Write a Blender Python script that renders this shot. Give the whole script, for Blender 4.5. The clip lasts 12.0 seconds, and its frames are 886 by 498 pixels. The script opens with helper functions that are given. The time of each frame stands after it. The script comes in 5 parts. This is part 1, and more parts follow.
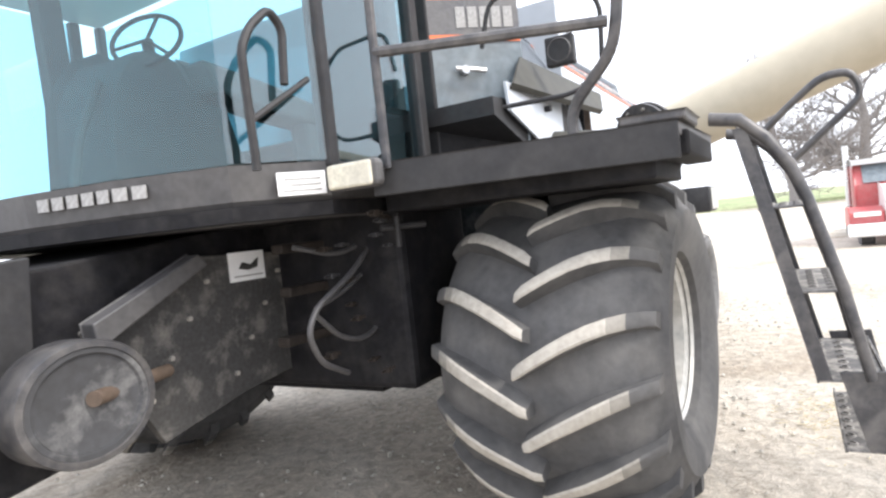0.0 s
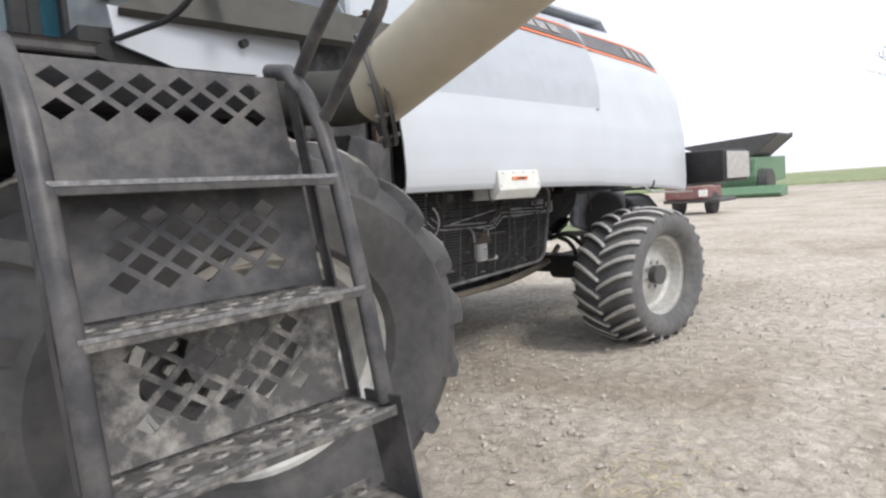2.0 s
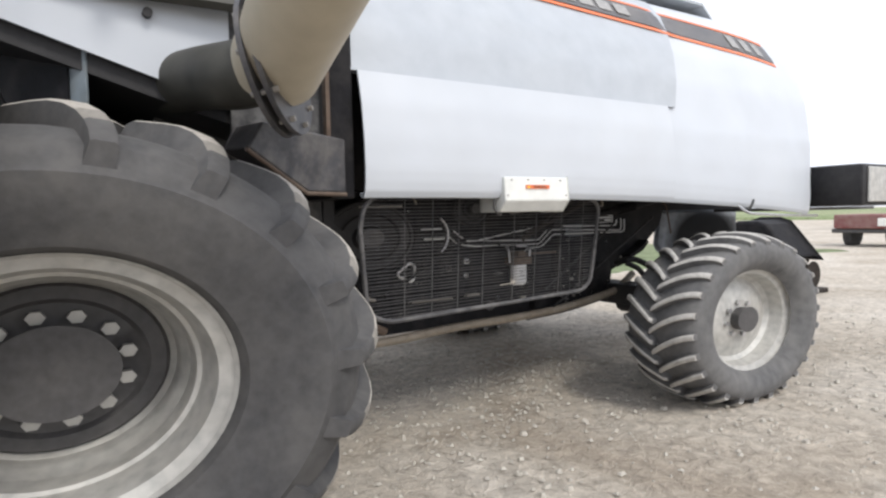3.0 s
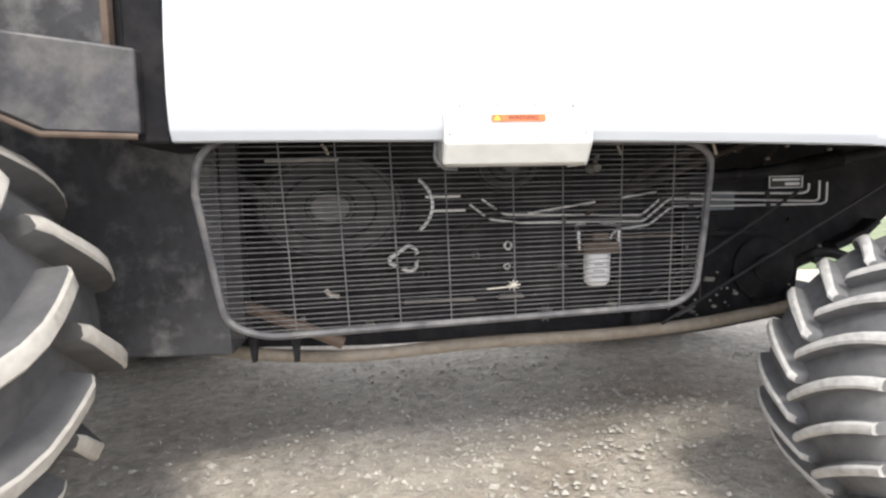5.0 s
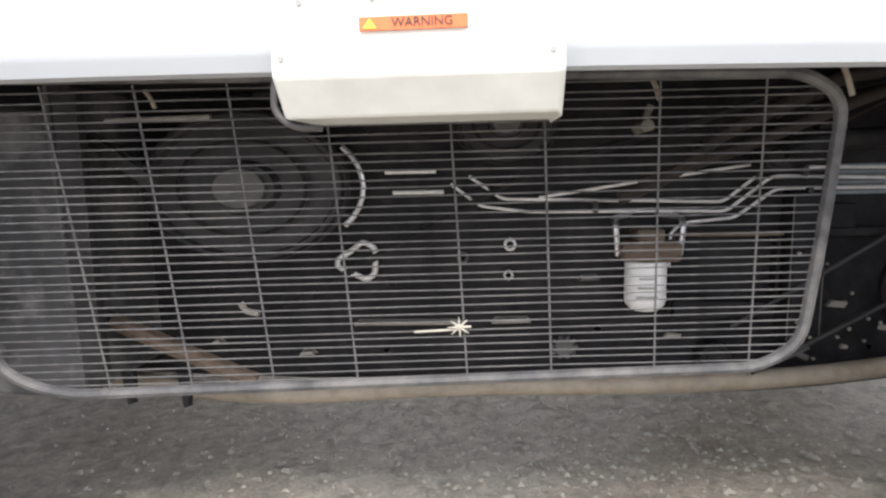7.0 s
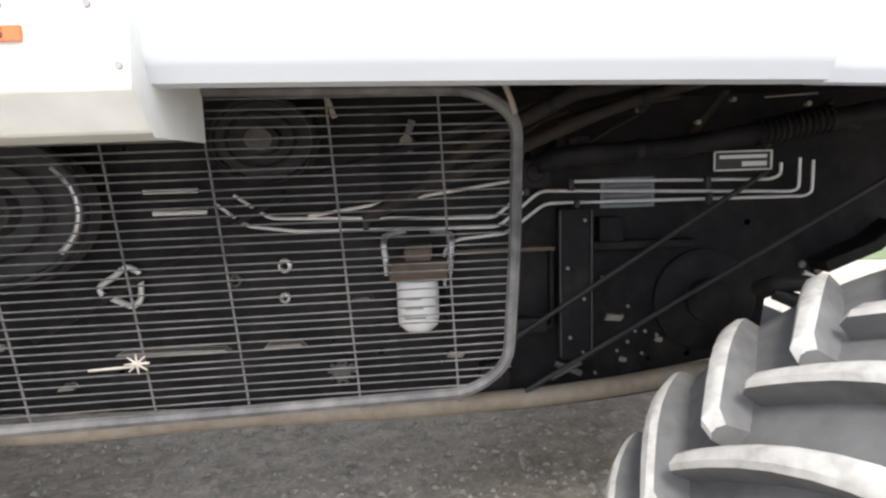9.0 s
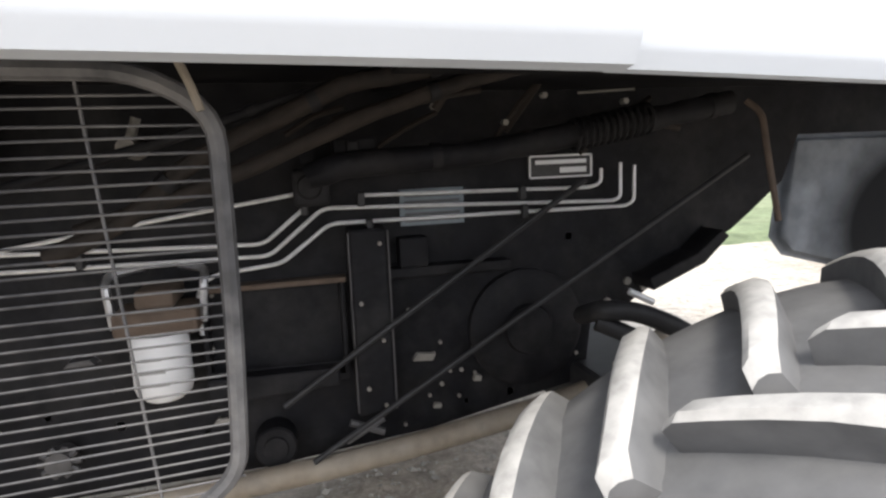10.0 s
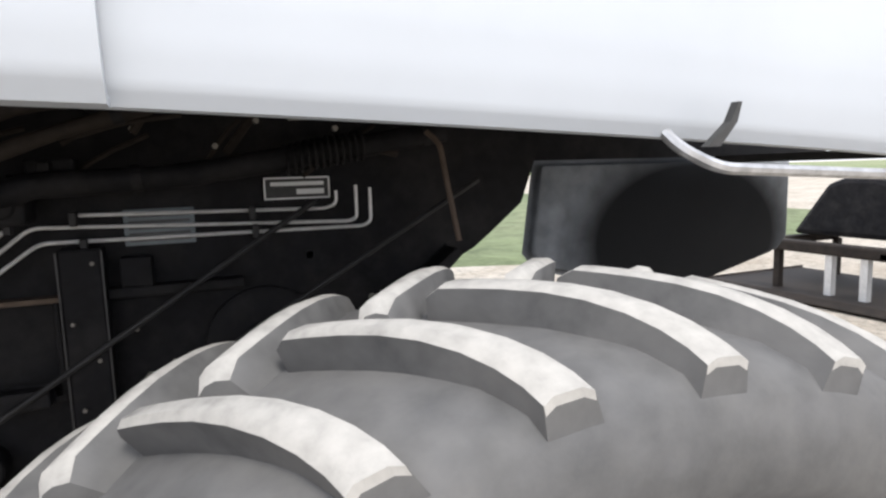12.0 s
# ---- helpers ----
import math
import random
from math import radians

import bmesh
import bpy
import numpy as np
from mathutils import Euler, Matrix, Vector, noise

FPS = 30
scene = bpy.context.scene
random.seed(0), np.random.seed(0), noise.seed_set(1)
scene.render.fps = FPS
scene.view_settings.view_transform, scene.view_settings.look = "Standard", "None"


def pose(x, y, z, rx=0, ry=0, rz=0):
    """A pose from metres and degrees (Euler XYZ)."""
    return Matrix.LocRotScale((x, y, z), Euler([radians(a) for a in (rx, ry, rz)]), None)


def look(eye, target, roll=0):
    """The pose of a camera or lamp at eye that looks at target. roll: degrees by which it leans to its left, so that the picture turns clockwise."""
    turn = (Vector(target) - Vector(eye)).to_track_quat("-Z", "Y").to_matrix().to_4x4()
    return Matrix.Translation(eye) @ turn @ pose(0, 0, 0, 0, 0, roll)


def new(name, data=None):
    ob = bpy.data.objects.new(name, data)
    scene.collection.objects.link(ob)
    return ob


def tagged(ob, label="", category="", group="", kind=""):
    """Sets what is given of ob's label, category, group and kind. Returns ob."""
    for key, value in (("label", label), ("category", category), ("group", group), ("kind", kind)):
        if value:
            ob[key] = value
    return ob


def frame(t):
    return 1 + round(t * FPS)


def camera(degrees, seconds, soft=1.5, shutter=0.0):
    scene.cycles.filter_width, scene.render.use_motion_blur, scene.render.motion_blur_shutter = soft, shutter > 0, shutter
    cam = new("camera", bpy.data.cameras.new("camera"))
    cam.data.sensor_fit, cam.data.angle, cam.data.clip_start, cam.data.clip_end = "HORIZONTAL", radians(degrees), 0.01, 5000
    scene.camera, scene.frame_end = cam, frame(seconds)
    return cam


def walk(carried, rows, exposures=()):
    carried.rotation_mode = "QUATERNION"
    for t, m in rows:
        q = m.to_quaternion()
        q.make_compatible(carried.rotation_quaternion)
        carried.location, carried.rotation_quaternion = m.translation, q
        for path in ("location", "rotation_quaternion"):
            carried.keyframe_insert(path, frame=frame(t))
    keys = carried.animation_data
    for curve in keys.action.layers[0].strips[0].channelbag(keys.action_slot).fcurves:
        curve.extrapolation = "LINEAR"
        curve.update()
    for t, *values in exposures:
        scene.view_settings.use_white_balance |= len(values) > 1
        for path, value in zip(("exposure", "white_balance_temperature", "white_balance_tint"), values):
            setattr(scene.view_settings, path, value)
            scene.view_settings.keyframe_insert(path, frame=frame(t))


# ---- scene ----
cam = camera(72.27, 12.0, 2.4)
PATH = [
    (0, (0.357, 0.582, 1.438), (2.086, 1.584, 1.367), -6.2),
    (0.5, (0.813, 0.183, 1.394), (2.631, 1.002, 1.251), -8.4),
    (1, (1.245, -0.258, 1.376), (2.978, 0.738, 1.298), -6.8),
    (1.5, (1.791, -0.496, 1.354), (3.425, 0.648, 1.214), -2.5),
    (2, (2.342, -0.751, 1.323), (3.768, 0.64, 1.149), -4.0),
    (2.5, (2.885, -0.818, 1.293), (4.129, 0.742, 1.16), -2.4),
    (4.5, (4.861, -0.435, 1.207), (5.258, 1.521, 1.067), -2.2),
    (5, (5.161, -0.096, 1.196), (5.367, 1.884, 1.008), -1.2),
    (5.5, (5.389, 0.237, 1.176), (5.427, 2.223, 0.944), -1.5),
    (6, (5.617, 0.466, 1.186), (5.421, 2.445, 0.977), -0.4),
    (6.5, (5.606, 0.684, 1.205), (5.36, 2.654, 0.963), -0.8),
    (7, (5.684, 0.74, 1.204), (5.516, 2.712, 0.918), -1.3),
    (9, (6.18, 0.832, 1.212), (6.194, 2.815, 0.951), -1.9),
    (9.5, (6.221, 1.0, 1.229), (6.511, 2.956, 0.928), -1.7),
    (10, (6.415, 1.17, 1.239), (6.872, 3.094, 0.945), -2.5),
    (10.5, (6.518, 1.333, 1.231), (7.024, 3.23, 0.85), 0.1),
    (11, (6.557, 1.375, 1.227), (7.034, 3.277, 0.832), -1.6),
    (11.5, (6.677, 1.264, 1.232), (7.167, 3.172, 0.899), -4.6),
    (12, (6.814, 0.972, 1.239), (7.553, 2.813, 0.986), -1.7),
]
walk(cam, [(t, look(eye, target, roll)) for t, eye, target, roll in PATH],
     [(0, 1.25), (0.5, 1.0), (1, 0.68), (1.5, 0.38), (2.5, 0.25), (4.5, 1.0), (5.5, 1.25), (7, 1.22), (9, 1.15), (10, 1.2), (10.5, 1.3), (11.1, 1.4), (11.5, 1.15), (12, 0.62)])

# ---- light ----
world = bpy.data.worlds.new("sky")
scene.world = world
world.use_nodes = True
wn, wl = world.node_tree.nodes, world.node_tree.links
wn.clear()
sky = wn.new("ShaderNodeTexSky")
sky.sky_type, sky.sun_disc = "NISHITA", False
SUN_UP, SUN_AZ = radians(50), radians(176)
sky.sun_elevation, sky.sun_rotation = SUN_UP, SUN_AZ
sky.air_density, sky.dust_density = 1.0, 4.0
haze = wn.new("ShaderNodeMix")
haze.data_type = "RGBA"
haze.inputs[0].default_value = 0.85
haze.inputs[7].default_value = (8.5, 8.85, 9.75, 1)
wl.new(sky.outputs[0], haze.inputs[6])
back = wn.new("ShaderNodeBackground")
back.inputs[1].default_value = 0.13
wout = wn.new("ShaderNodeOutputWorld")
wl.new(haze.outputs[2], back.inputs[0])
wl.new(back.outputs[0], wout.inputs[0])
sun = new("sun", bpy.data.lights.new("sun", "SUN"))
sun.data.energy, sun.data.angle, sun.data.color = 1.55, radians(14), (1.0, 0.96, 0.9)
sun.rotation_euler = Vector((math.sin(SUN_AZ) * math.cos(SUN_UP), math.cos(SUN_AZ) * math.cos(SUN_UP), math.sin(SUN_UP))).to_track_quat("Z", "Y").to_euler()


# ---- materials ----
def material(name, color, rough=0.6, metal=0.0, dust=(0.42, 0.39, 0.34), dusty=0.25, grain=60.0, patch=4.0, bump=0.15, vary=0.25, spec=0.5, blot=(0.35, 0.75)):
    """Paint, rubber or metal with grain, large patches and a coat of dust."""
    m = bpy.data.materials.new(name)
    m.use_nodes = True
    n, l = m.node_tree.nodes, m.node_tree.links
    b = n["Principled BSDF"]
    b.inputs["Metallic"].default_value = metal
    b.inputs["Specular IOR Level"].default_value = spec
    co = n.new("ShaderNodeTexCoord")
    fine, big = n.new("ShaderNodeTexNoise"), n.new("ShaderNodeTexNoise")
    fine.inputs["Scale"].default_value, fine.inputs["Detail"].default_value = grain, 6
    big.inputs["Scale"].default_value, big.inputs["Detail"].default_value = patch, 9
    big.inputs["Roughness"].default_value = 0.66
    for t in (fine, big):
        l.new(co.outputs["Object"], t.inputs["Vector"])
    shade = n.new("ShaderNodeMapRange")
    shade.inputs["From Min"].default_value, shade.inputs["From Max"].default_value = 0.3, 0.7
    shade.inputs["To Min"].default_value, shade.inputs["To Max"].default_value = 1 - vary, 1 + vary
    l.new(fine.outputs["Fac"], shade.inputs["Value"])
    tint = n.new("ShaderNodeMix")
    tint.data_type, tint.blend_type = "RGBA", "MULTIPLY"
    tint.inputs[0].default_value = 1.0
    tint.inputs[6].default_value = (*color, 1)
    l.new(shade.outputs[0], tint.inputs[7])
    ramp = n.new("ShaderNodeMapRange")
    ramp.inputs["From Min"].default_value, ramp.inputs["From Max"].default_value = blot
    ramp.inputs["To Min"].default_value, ramp.inputs["To Max"].default_value = dusty * 0.3, min(1.0, dusty * 1.8)
    l.new(big.outputs["Fac"], ramp.inputs["Value"])
    coat = n.new("ShaderNodeMix")
    coat.data_type = "RGBA"
    l.new(ramp.outputs[0], coat.inputs[0])
    l.new(tint.outputs[2], coat.inputs[6])
    coat.inputs[7].default_value = (*dust, 1)
    l.new(coat.outputs[2], b.inputs["Base Color"])
    r = n.new("ShaderNodeMapRange")
    r.inputs["To Min"].default_value, r.inputs["To Max"].default_value = rough - 0.08, min(1.0, rough + 0.15)
    l.new(big.outputs["Fac"], r.inputs["Value"])
    l.new(r.outputs[0], b.inputs["Roughness"])
    if bump:
        bp = n.new("ShaderNodeBump")
        bp.inputs["Strength"].default_value, bp.inputs["Distance"].default_value = bump, 0.004
        l.new(fine.outputs["Fac"], bp.inputs["Height"])
        l.new(bp.outputs[0], b.inputs["Normal"])
    return m


def ground_material(name, colors, scale, stones, bump):
    """Loose ground: patches of colour, small stones and fine grit."""
    m = bpy.data.materials.new(name)
    m.use_nodes = True
    n, l = m.node_tree.nodes, m.node_tree.links
    b = n["Principled BSDF"]
    b.inputs["Roughness"].default_value = 0.95
    b.inputs["Specular IOR Level"].default_value = 0.15
    co = n.new("ShaderNodeTexCoord")
    big, mid, vor = n.new("ShaderNodeTexNoise"), n.new("ShaderNodeTexNoise"), n.new("ShaderNodeTexVoronoi")
    big.inputs["Scale"].default_value, big.inputs["Detail"].default_value = scale, 6
    mid.inputs["Scale"].default_value, mid.inputs["Detail"].default_value = scale * 22, 8
    vor.inputs["Scale"].default_value = stones
    for t in (big, mid, vor):
        l.new(co.outputs["Object"], t.inputs["Vector"])
    ramp = n.new("ShaderNodeValToRGB")
    e = ramp.color_ramp.elements
    e[0].position, e[1].position = 0.3, 0.72
    e[0].color, e[1].color = (*colors[0], 1), (*colors[2], 1)
    k = e.new(0.5)
    k.color = (*colors[1], 1)
    l.new(big.outputs["Fac"], ramp.inputs[0])
    grit = n.new("ShaderNodeMapRange")
    grit.inputs["From Min"].default_value, grit.inputs["From Max"].default_value = 0.3, 0.7
    grit.inputs["To Min"].default_value, grit.inputs["To Max"].default_value = 0.58, 1.36
    mid.inputs["Roughness"].default_value, mid.inputs["Distortion"].default_value = 0.72, 0.6
    big.inputs["Roughness"].default_value, big.inputs["Distortion"].default_value = 0.62, 0.8
    l.new(mid.outputs["Fac"], grit.inputs["Value"])
    st = n.new("ShaderNodeMapRange")
    st.inputs["From Max"].default_value = 0.6
    st.inputs["To Min"].default_value, st.inputs["To Max"].default_value = 1.07, 0.9
    l.new(vor.outputs["Distance"], st.inputs["Value"])
    mul = n.new("ShaderNodeMath")
    mul.operation = "MULTIPLY"
    l.new(grit.outputs[0], mul.inputs[0])
    l.new(st.outputs[0], mul.inputs[1])
    mix = n.new("ShaderNodeMix")
    mix.data_type, mix.blend_type = "RGBA", "MULTIPLY"
    mix.inputs[0].default_value = 1.0
    l.new(ramp.outputs[0], mix.inputs[6])
    l.new(mul.outputs[0], mix.inputs[7])
    l.new(mix.outputs[2], b.inputs["Base Color"])
    bp = n.new("ShaderNodeBump")
    bp.inputs["Strength"].default_value, bp.inputs["Distance"].default_value = bump, 0.02
    l.new(mul.outputs[0], bp.inputs["Height"])
    l.new(bp.outputs[0], b.inputs["Normal"])
    return m


def glass_material(name, tint, film=0.05):
    """A thin tinted pane: see-through with a mirror gloss."""
    m = bpy.data.materials.new(name)
    m.use_nodes = True
    n, l = m.node_tree.nodes, m.node_tree.links
    n.clear()
    tr, gl, mx = n.new("ShaderNodeBsdfTransparent"), n.new("ShaderNodeBsdfGlossy"), n.new("ShaderNodeMixShader")
    lw, pw, ad = n.new("ShaderNodeLayerWeight"), n.new("ShaderNodeMath"), n.new("ShaderNodeMath")
    tr.inputs[0].default_value = (*tint, 1)
    gl.inputs["Roughness"].default_value = 0.02
    pw.operation, pw.inputs[1].default_value = "POWER", 3.5
    ad.operation, ad.inputs[1].default_value, ad.inputs[2].default_value = "MULTIPLY_ADD", 0.55, film
    l.new(lw.outputs["Facing"], pw.inputs[0])
    l.new(pw.outputs[0], ad.inputs[0])
    o = n.new("ShaderNodeOutputMaterial")
    l.new(ad.outputs[0], mx.inputs[0])
    l.new(tr.outputs[0], mx.inputs[1])
    l.new(gl.outputs[0], mx.inputs[2])
    l.new(mx.outputs[0], o.inputs[0])
    return m


GRAVEL = ground_material("gravel", ((0.41, 0.35, 0.28), (0.54, 0.485, 0.41), (0.64, 0.59, 0.52)), 0.55, 55, 0.9)
GRASS = ground_material("grass", ((0.14, 0.175, 0.09), (0.19, 0.225, 0.125), (0.26, 0.27, 0.17)), 0.08, 12, 0.8)
# far grass with the aerial haze mixed into its colours
HAZEFIELD = ground_material("hazed_grass", ((0.20, 0.25, 0.12), (0.27, 0.31, 0.17), (0.36, 0.36, 0.23)), 0.08, 12, 0.5)
STRAW = material("dry_straw", (0.55, 0.45, 0.24), 0.8, dusty=0.2, bump=0)
STONE = material("pale_stone", (0.44, 0.41, 0.355), 0.9, dusty=0.3, vary=0.3, grain=30, bump=0.3)
RUBBER = material("dusty_rubber", (0.046, 0.046, 0.048), 0.8, dusty=0.32, dust=(0.18, 0.17, 0.16), grain=25, patch=5, bump=0.25)
WIRE = material("dusty_wire", (0.055, 0.055, 0.06), 0.6, metal=0.2, dusty=0.36, dust=(0.24, 0.23, 0.22), grain=30, patch=7, bump=0, vary=0.4, blot=(0.42, 0.66))
RUBBER2 = material("grey_dusty_rubber", (0.085, 0.085, 0.088), 0.85, dusty=0.45, dust=(0.185, 0.18, 0.172), grain=25, patch=6, bump=0.25)
LUG2 = material("pale_dust_caked_lug_face", (0.33, 0.32, 0.30), 0.9, dusty=0.5, dust=(0.49, 0.47, 0.44), grain=40, patch=10, bump=0.4)
LUG = material("dust_caked_lug_face", (0.31, 0.285, 0.245), 0.9, dusty=0.5, dust=(0.45, 0.42, 0.375), grain=40, patch=8, bump=0.3)
BLACK = material("black_paint", (0.018, 0.018, 0.02), 0.5, dusty=0.10, dust=(0.16, 0.15, 0.14), grain=30, patch=6, bump=0.1, spec=0.28)
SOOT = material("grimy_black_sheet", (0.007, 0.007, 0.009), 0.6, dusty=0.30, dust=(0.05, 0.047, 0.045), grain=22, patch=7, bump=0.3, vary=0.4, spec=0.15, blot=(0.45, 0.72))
MUCK = material("mud_blotched_black_sheet", (0.02, 0.021, 0.023), 0.7, dusty=0.42, dust=(0.25, 0.232, 0.21), grain=60, patch=8, bump=0.5, vary=0.5, spec=0.25, blot=(0.50, 0.78))
MUD = material("mud_spattered_black_sheet", (0.022, 0.023, 0.027), 0.6, dusty=0.55, dust=(0.20, 0.195, 0.19), grain=22, patch=5, bump=0.3, vary=0.4, spec=0.3, blot=(0.5, 0.72))
LUGMID = material("part_worn_lug_face", (0.19, 0.176, 0.153), 0.9, dusty=0.5, dust=(0.29, 0.27, 0.24), grain=40, patch=14, bump=0.3)
WORN = material("weathered_grey_sheet", (0.17, 0.165, 0.155), 0.55, dusty=0.45, dust=(0.33, 0.30, 0.26), grain=30, patch=12, bump=0.3, vary=0.3, blot=(0.45, 0.65))
DARKPIPE = material("oily_brown_steel", (0.011, 0.009, 0.008), 0.75, dusty=0.34, dust=(0.065, 0.05, 0.04), grain=45, patch=11, bump=0.3, spec=0.3)
GREY = material("dark_grey_paint", (0.05, 0.049, 0.052), 0.48, dusty=0.16, dust=(0.2, 0.185, 0.17), grain=30, patch=5, bump=0.1)
STEP = material("worn_black_steel", (0.032, 0.033, 0.039), 0.42, metal=0.25, dusty=0.26, dust=(0.24, 0.22, 0.20), grain=25, patch=9, bump=0.25, blot=(0.4, 0.68))
MUDSTEP = material("mud_caked_step_steel", (0.03, 0.03, 0.034), 0.6, metal=0.1, dusty=0.55, dust=(0.38, 0.355, 0.32), grain=50, patch=12, bump=0.5, vary=0.4, blot=(0.46, 0.68))
SCUFF = material("scuffed_bare_steel_edge", (0.30, 0.30, 0.31), 0.4, metal=0.6, dusty=0.4, dust=(0.12, 0.115, 0.11), grain=60, patch=18, bump=0.2, vary=0.4)
WHITE = material("silver_white_paint", (0.52, 0.55, 0.59), 0.38, dusty=0.08, dust=(0.6, 0.6, 0.58), grain=3, patch=2, bump=0.1, vary=0.035)
WHITE2 = material("silver_panel_paint", (0.40, 0.43, 0.465), 0.4, dusty=0.08, dust=(0.5, 0.5, 0.48), grain=8, patch=2, bump=0.03, vary=0.05)
CREAM = material("pale_guard_paint", (0.72, 0.73, 0.7), 0.5, dusty=0.15, dust=(0.6, 0.58, 0.53), grain=15, patch=5, bump=0.05, vary=0.08)
TAN = material("tan_auger_paint", (0.43, 0.38, 0.29), 0.5, dusty=0.1, dust=(0.45, 0.41, 0.33), grain=12, patch=3, bump=0.04, vary=0.06)
OLIVE = material("olive_shield_paint", (0.033, 0.032, 0.026), 0.6, dusty=0.13, dust=(0.16, 0.15, 0.125), grain=12, patch=3, bump=0.08)
RIM = material("silver_rim_paint", (0.5, 0.5, 0.48), 0.45, metal=0.3, dusty=0.35, dust=(0.42, 0.39, 0.34), grain=20, patch=5, bump=0.1)
STEEL = material("bare_steel", (0.55, 0.55, 0.56), 0.35, metal=0.9, dusty=0.1, grain=40, bump=0.1)
ZINC = material("pale_zinc_pipe", (0.72, 0.72, 0.72), 0.4, metal=0.4, dusty=0.1, grain=40, bump=0.05, vary=0.1)
RUST = material("rusty_brown_steel", (0.09, 0.058, 0.04), 0.8, dusty=0.3, dust=(0.15, 0.125, 0.10), grain=30, patch=8, bump=0.3)
HOSE = material("tan_plastic_hose", (0.19, 0.15, 0.105), 0.6, dusty=0.3, grain=30, patch=6, bump=0.1)
PAPER = material("white_label", (0.8, 0.8, 0.8), 0.5, dusty=0.05, grain=20, bump=0, vary=0.05)
INK = material("black_ink", (0.03, 0.03, 0.03), 0.5, dusty=0.03, bump=0)
ORANGE = material("orange_stripe", (0.75, 0.16, 0.04), 0.45, dusty=0.08, bump=0, vary=0.08)
YELLOW = material("yellow_label", (0.85, 0.6, 0.05), 0.5, dusty=0.05, bump=0)
STRIPE = material("charcoal_stripe", (0.06, 0.06, 0.07), 0.45, dusty=0.15, bump=0)
PALE = material("pale_grey_lettering", (0.30, 0.295, 0.29), 0.5, dusty=0.1, bump=0)
BLUEGREY = material("blue_grey_sheet", (0.115, 0.15, 0.175), 0.4, dusty=0.15, grain=15, patch=4, bump=0.05)
def dark_patch(m, middle, size):
    """A soft-edged black patch in the paint m, round middle in the part's own metres."""
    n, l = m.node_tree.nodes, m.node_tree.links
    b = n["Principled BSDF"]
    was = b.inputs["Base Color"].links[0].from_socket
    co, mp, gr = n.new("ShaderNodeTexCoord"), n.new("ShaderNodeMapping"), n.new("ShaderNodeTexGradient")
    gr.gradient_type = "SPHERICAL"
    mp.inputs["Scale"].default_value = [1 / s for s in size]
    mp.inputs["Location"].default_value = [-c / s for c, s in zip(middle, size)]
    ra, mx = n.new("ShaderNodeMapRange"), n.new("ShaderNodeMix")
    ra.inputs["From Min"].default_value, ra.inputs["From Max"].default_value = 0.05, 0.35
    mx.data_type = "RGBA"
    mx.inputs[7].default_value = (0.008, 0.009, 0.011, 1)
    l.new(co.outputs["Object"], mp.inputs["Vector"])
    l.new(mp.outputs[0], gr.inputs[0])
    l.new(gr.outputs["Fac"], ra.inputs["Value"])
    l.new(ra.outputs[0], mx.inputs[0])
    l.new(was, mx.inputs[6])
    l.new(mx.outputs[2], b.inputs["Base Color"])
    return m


HOODM = dark_patch(material("dark_patched_blue_grey_sheet", (0.25, 0.275, 0.31), 0.65, dusty=0.1, grain=15, patch=4, bump=0.05, spec=0.15), (0.08, 0, -0.05), (0.62, 1.0, 0.40))
LENS = material("frosted_lamp_lens", (0.6, 0.56, 0.44), 0.3, dusty=0.4, grain=50, bump=0.3)
GLASS = glass_material("teal_glass", (0.70, 0.885, 0.925))
GLASS2 = glass_material("dusty_teal_glass", (0.68, 0.83, 0.87), 0.09)
SEATM = material("dark_seat_cloth", (0.035, 0.042, 0.046), 0.9, dusty=0.05, grain=30, patch=5, bump=0, vary=0.1)
BARK = material("grey_bark", (0.21, 0.195, 0.19), 0.95, dusty=0.1, grain=20, patch=6, bump=0.4)
DULLRED = material("dull_red_paint", (0.17, 0.03, 0.032), 0.6, dusty=0.25, bump=0)
RED = material("red_truck_paint", (0.42, 0.04, 0.05), 0.35, dusty=0.2, bump=0)
TRUCKW = material("white_truck_paint", (0.75, 0.74, 0.73), 0.35, dusty=0.1, bump=0)
CHROME = material("truck_chrome", (0.6, 0.6, 0.6), 0.25, metal=0.8, dusty=0.1, bump=0)
# green paint dulled so that its colour carries the distance haze
GREEN = material("hazed_green_paint", (0.09, 0.21, 0.11), 0.45, dusty=0.15, bump=0)
BULB = material("headlamp", (0.85, 0.85, 0.8), 0.2, dusty=0.05, bump=0)

# ---- builders ----
PLACE = {}
HERE = Matrix()
SITE = HERE    # where the group of parts now being built stands


def thing(name, base, label, category, group="", kind=""):
    ob = new(name)
    ob.location = base
    ob.empty_display_size = 0.2
    PLACE[ob] = Vector(base)
    return tagged(ob, label, category, group, kind)


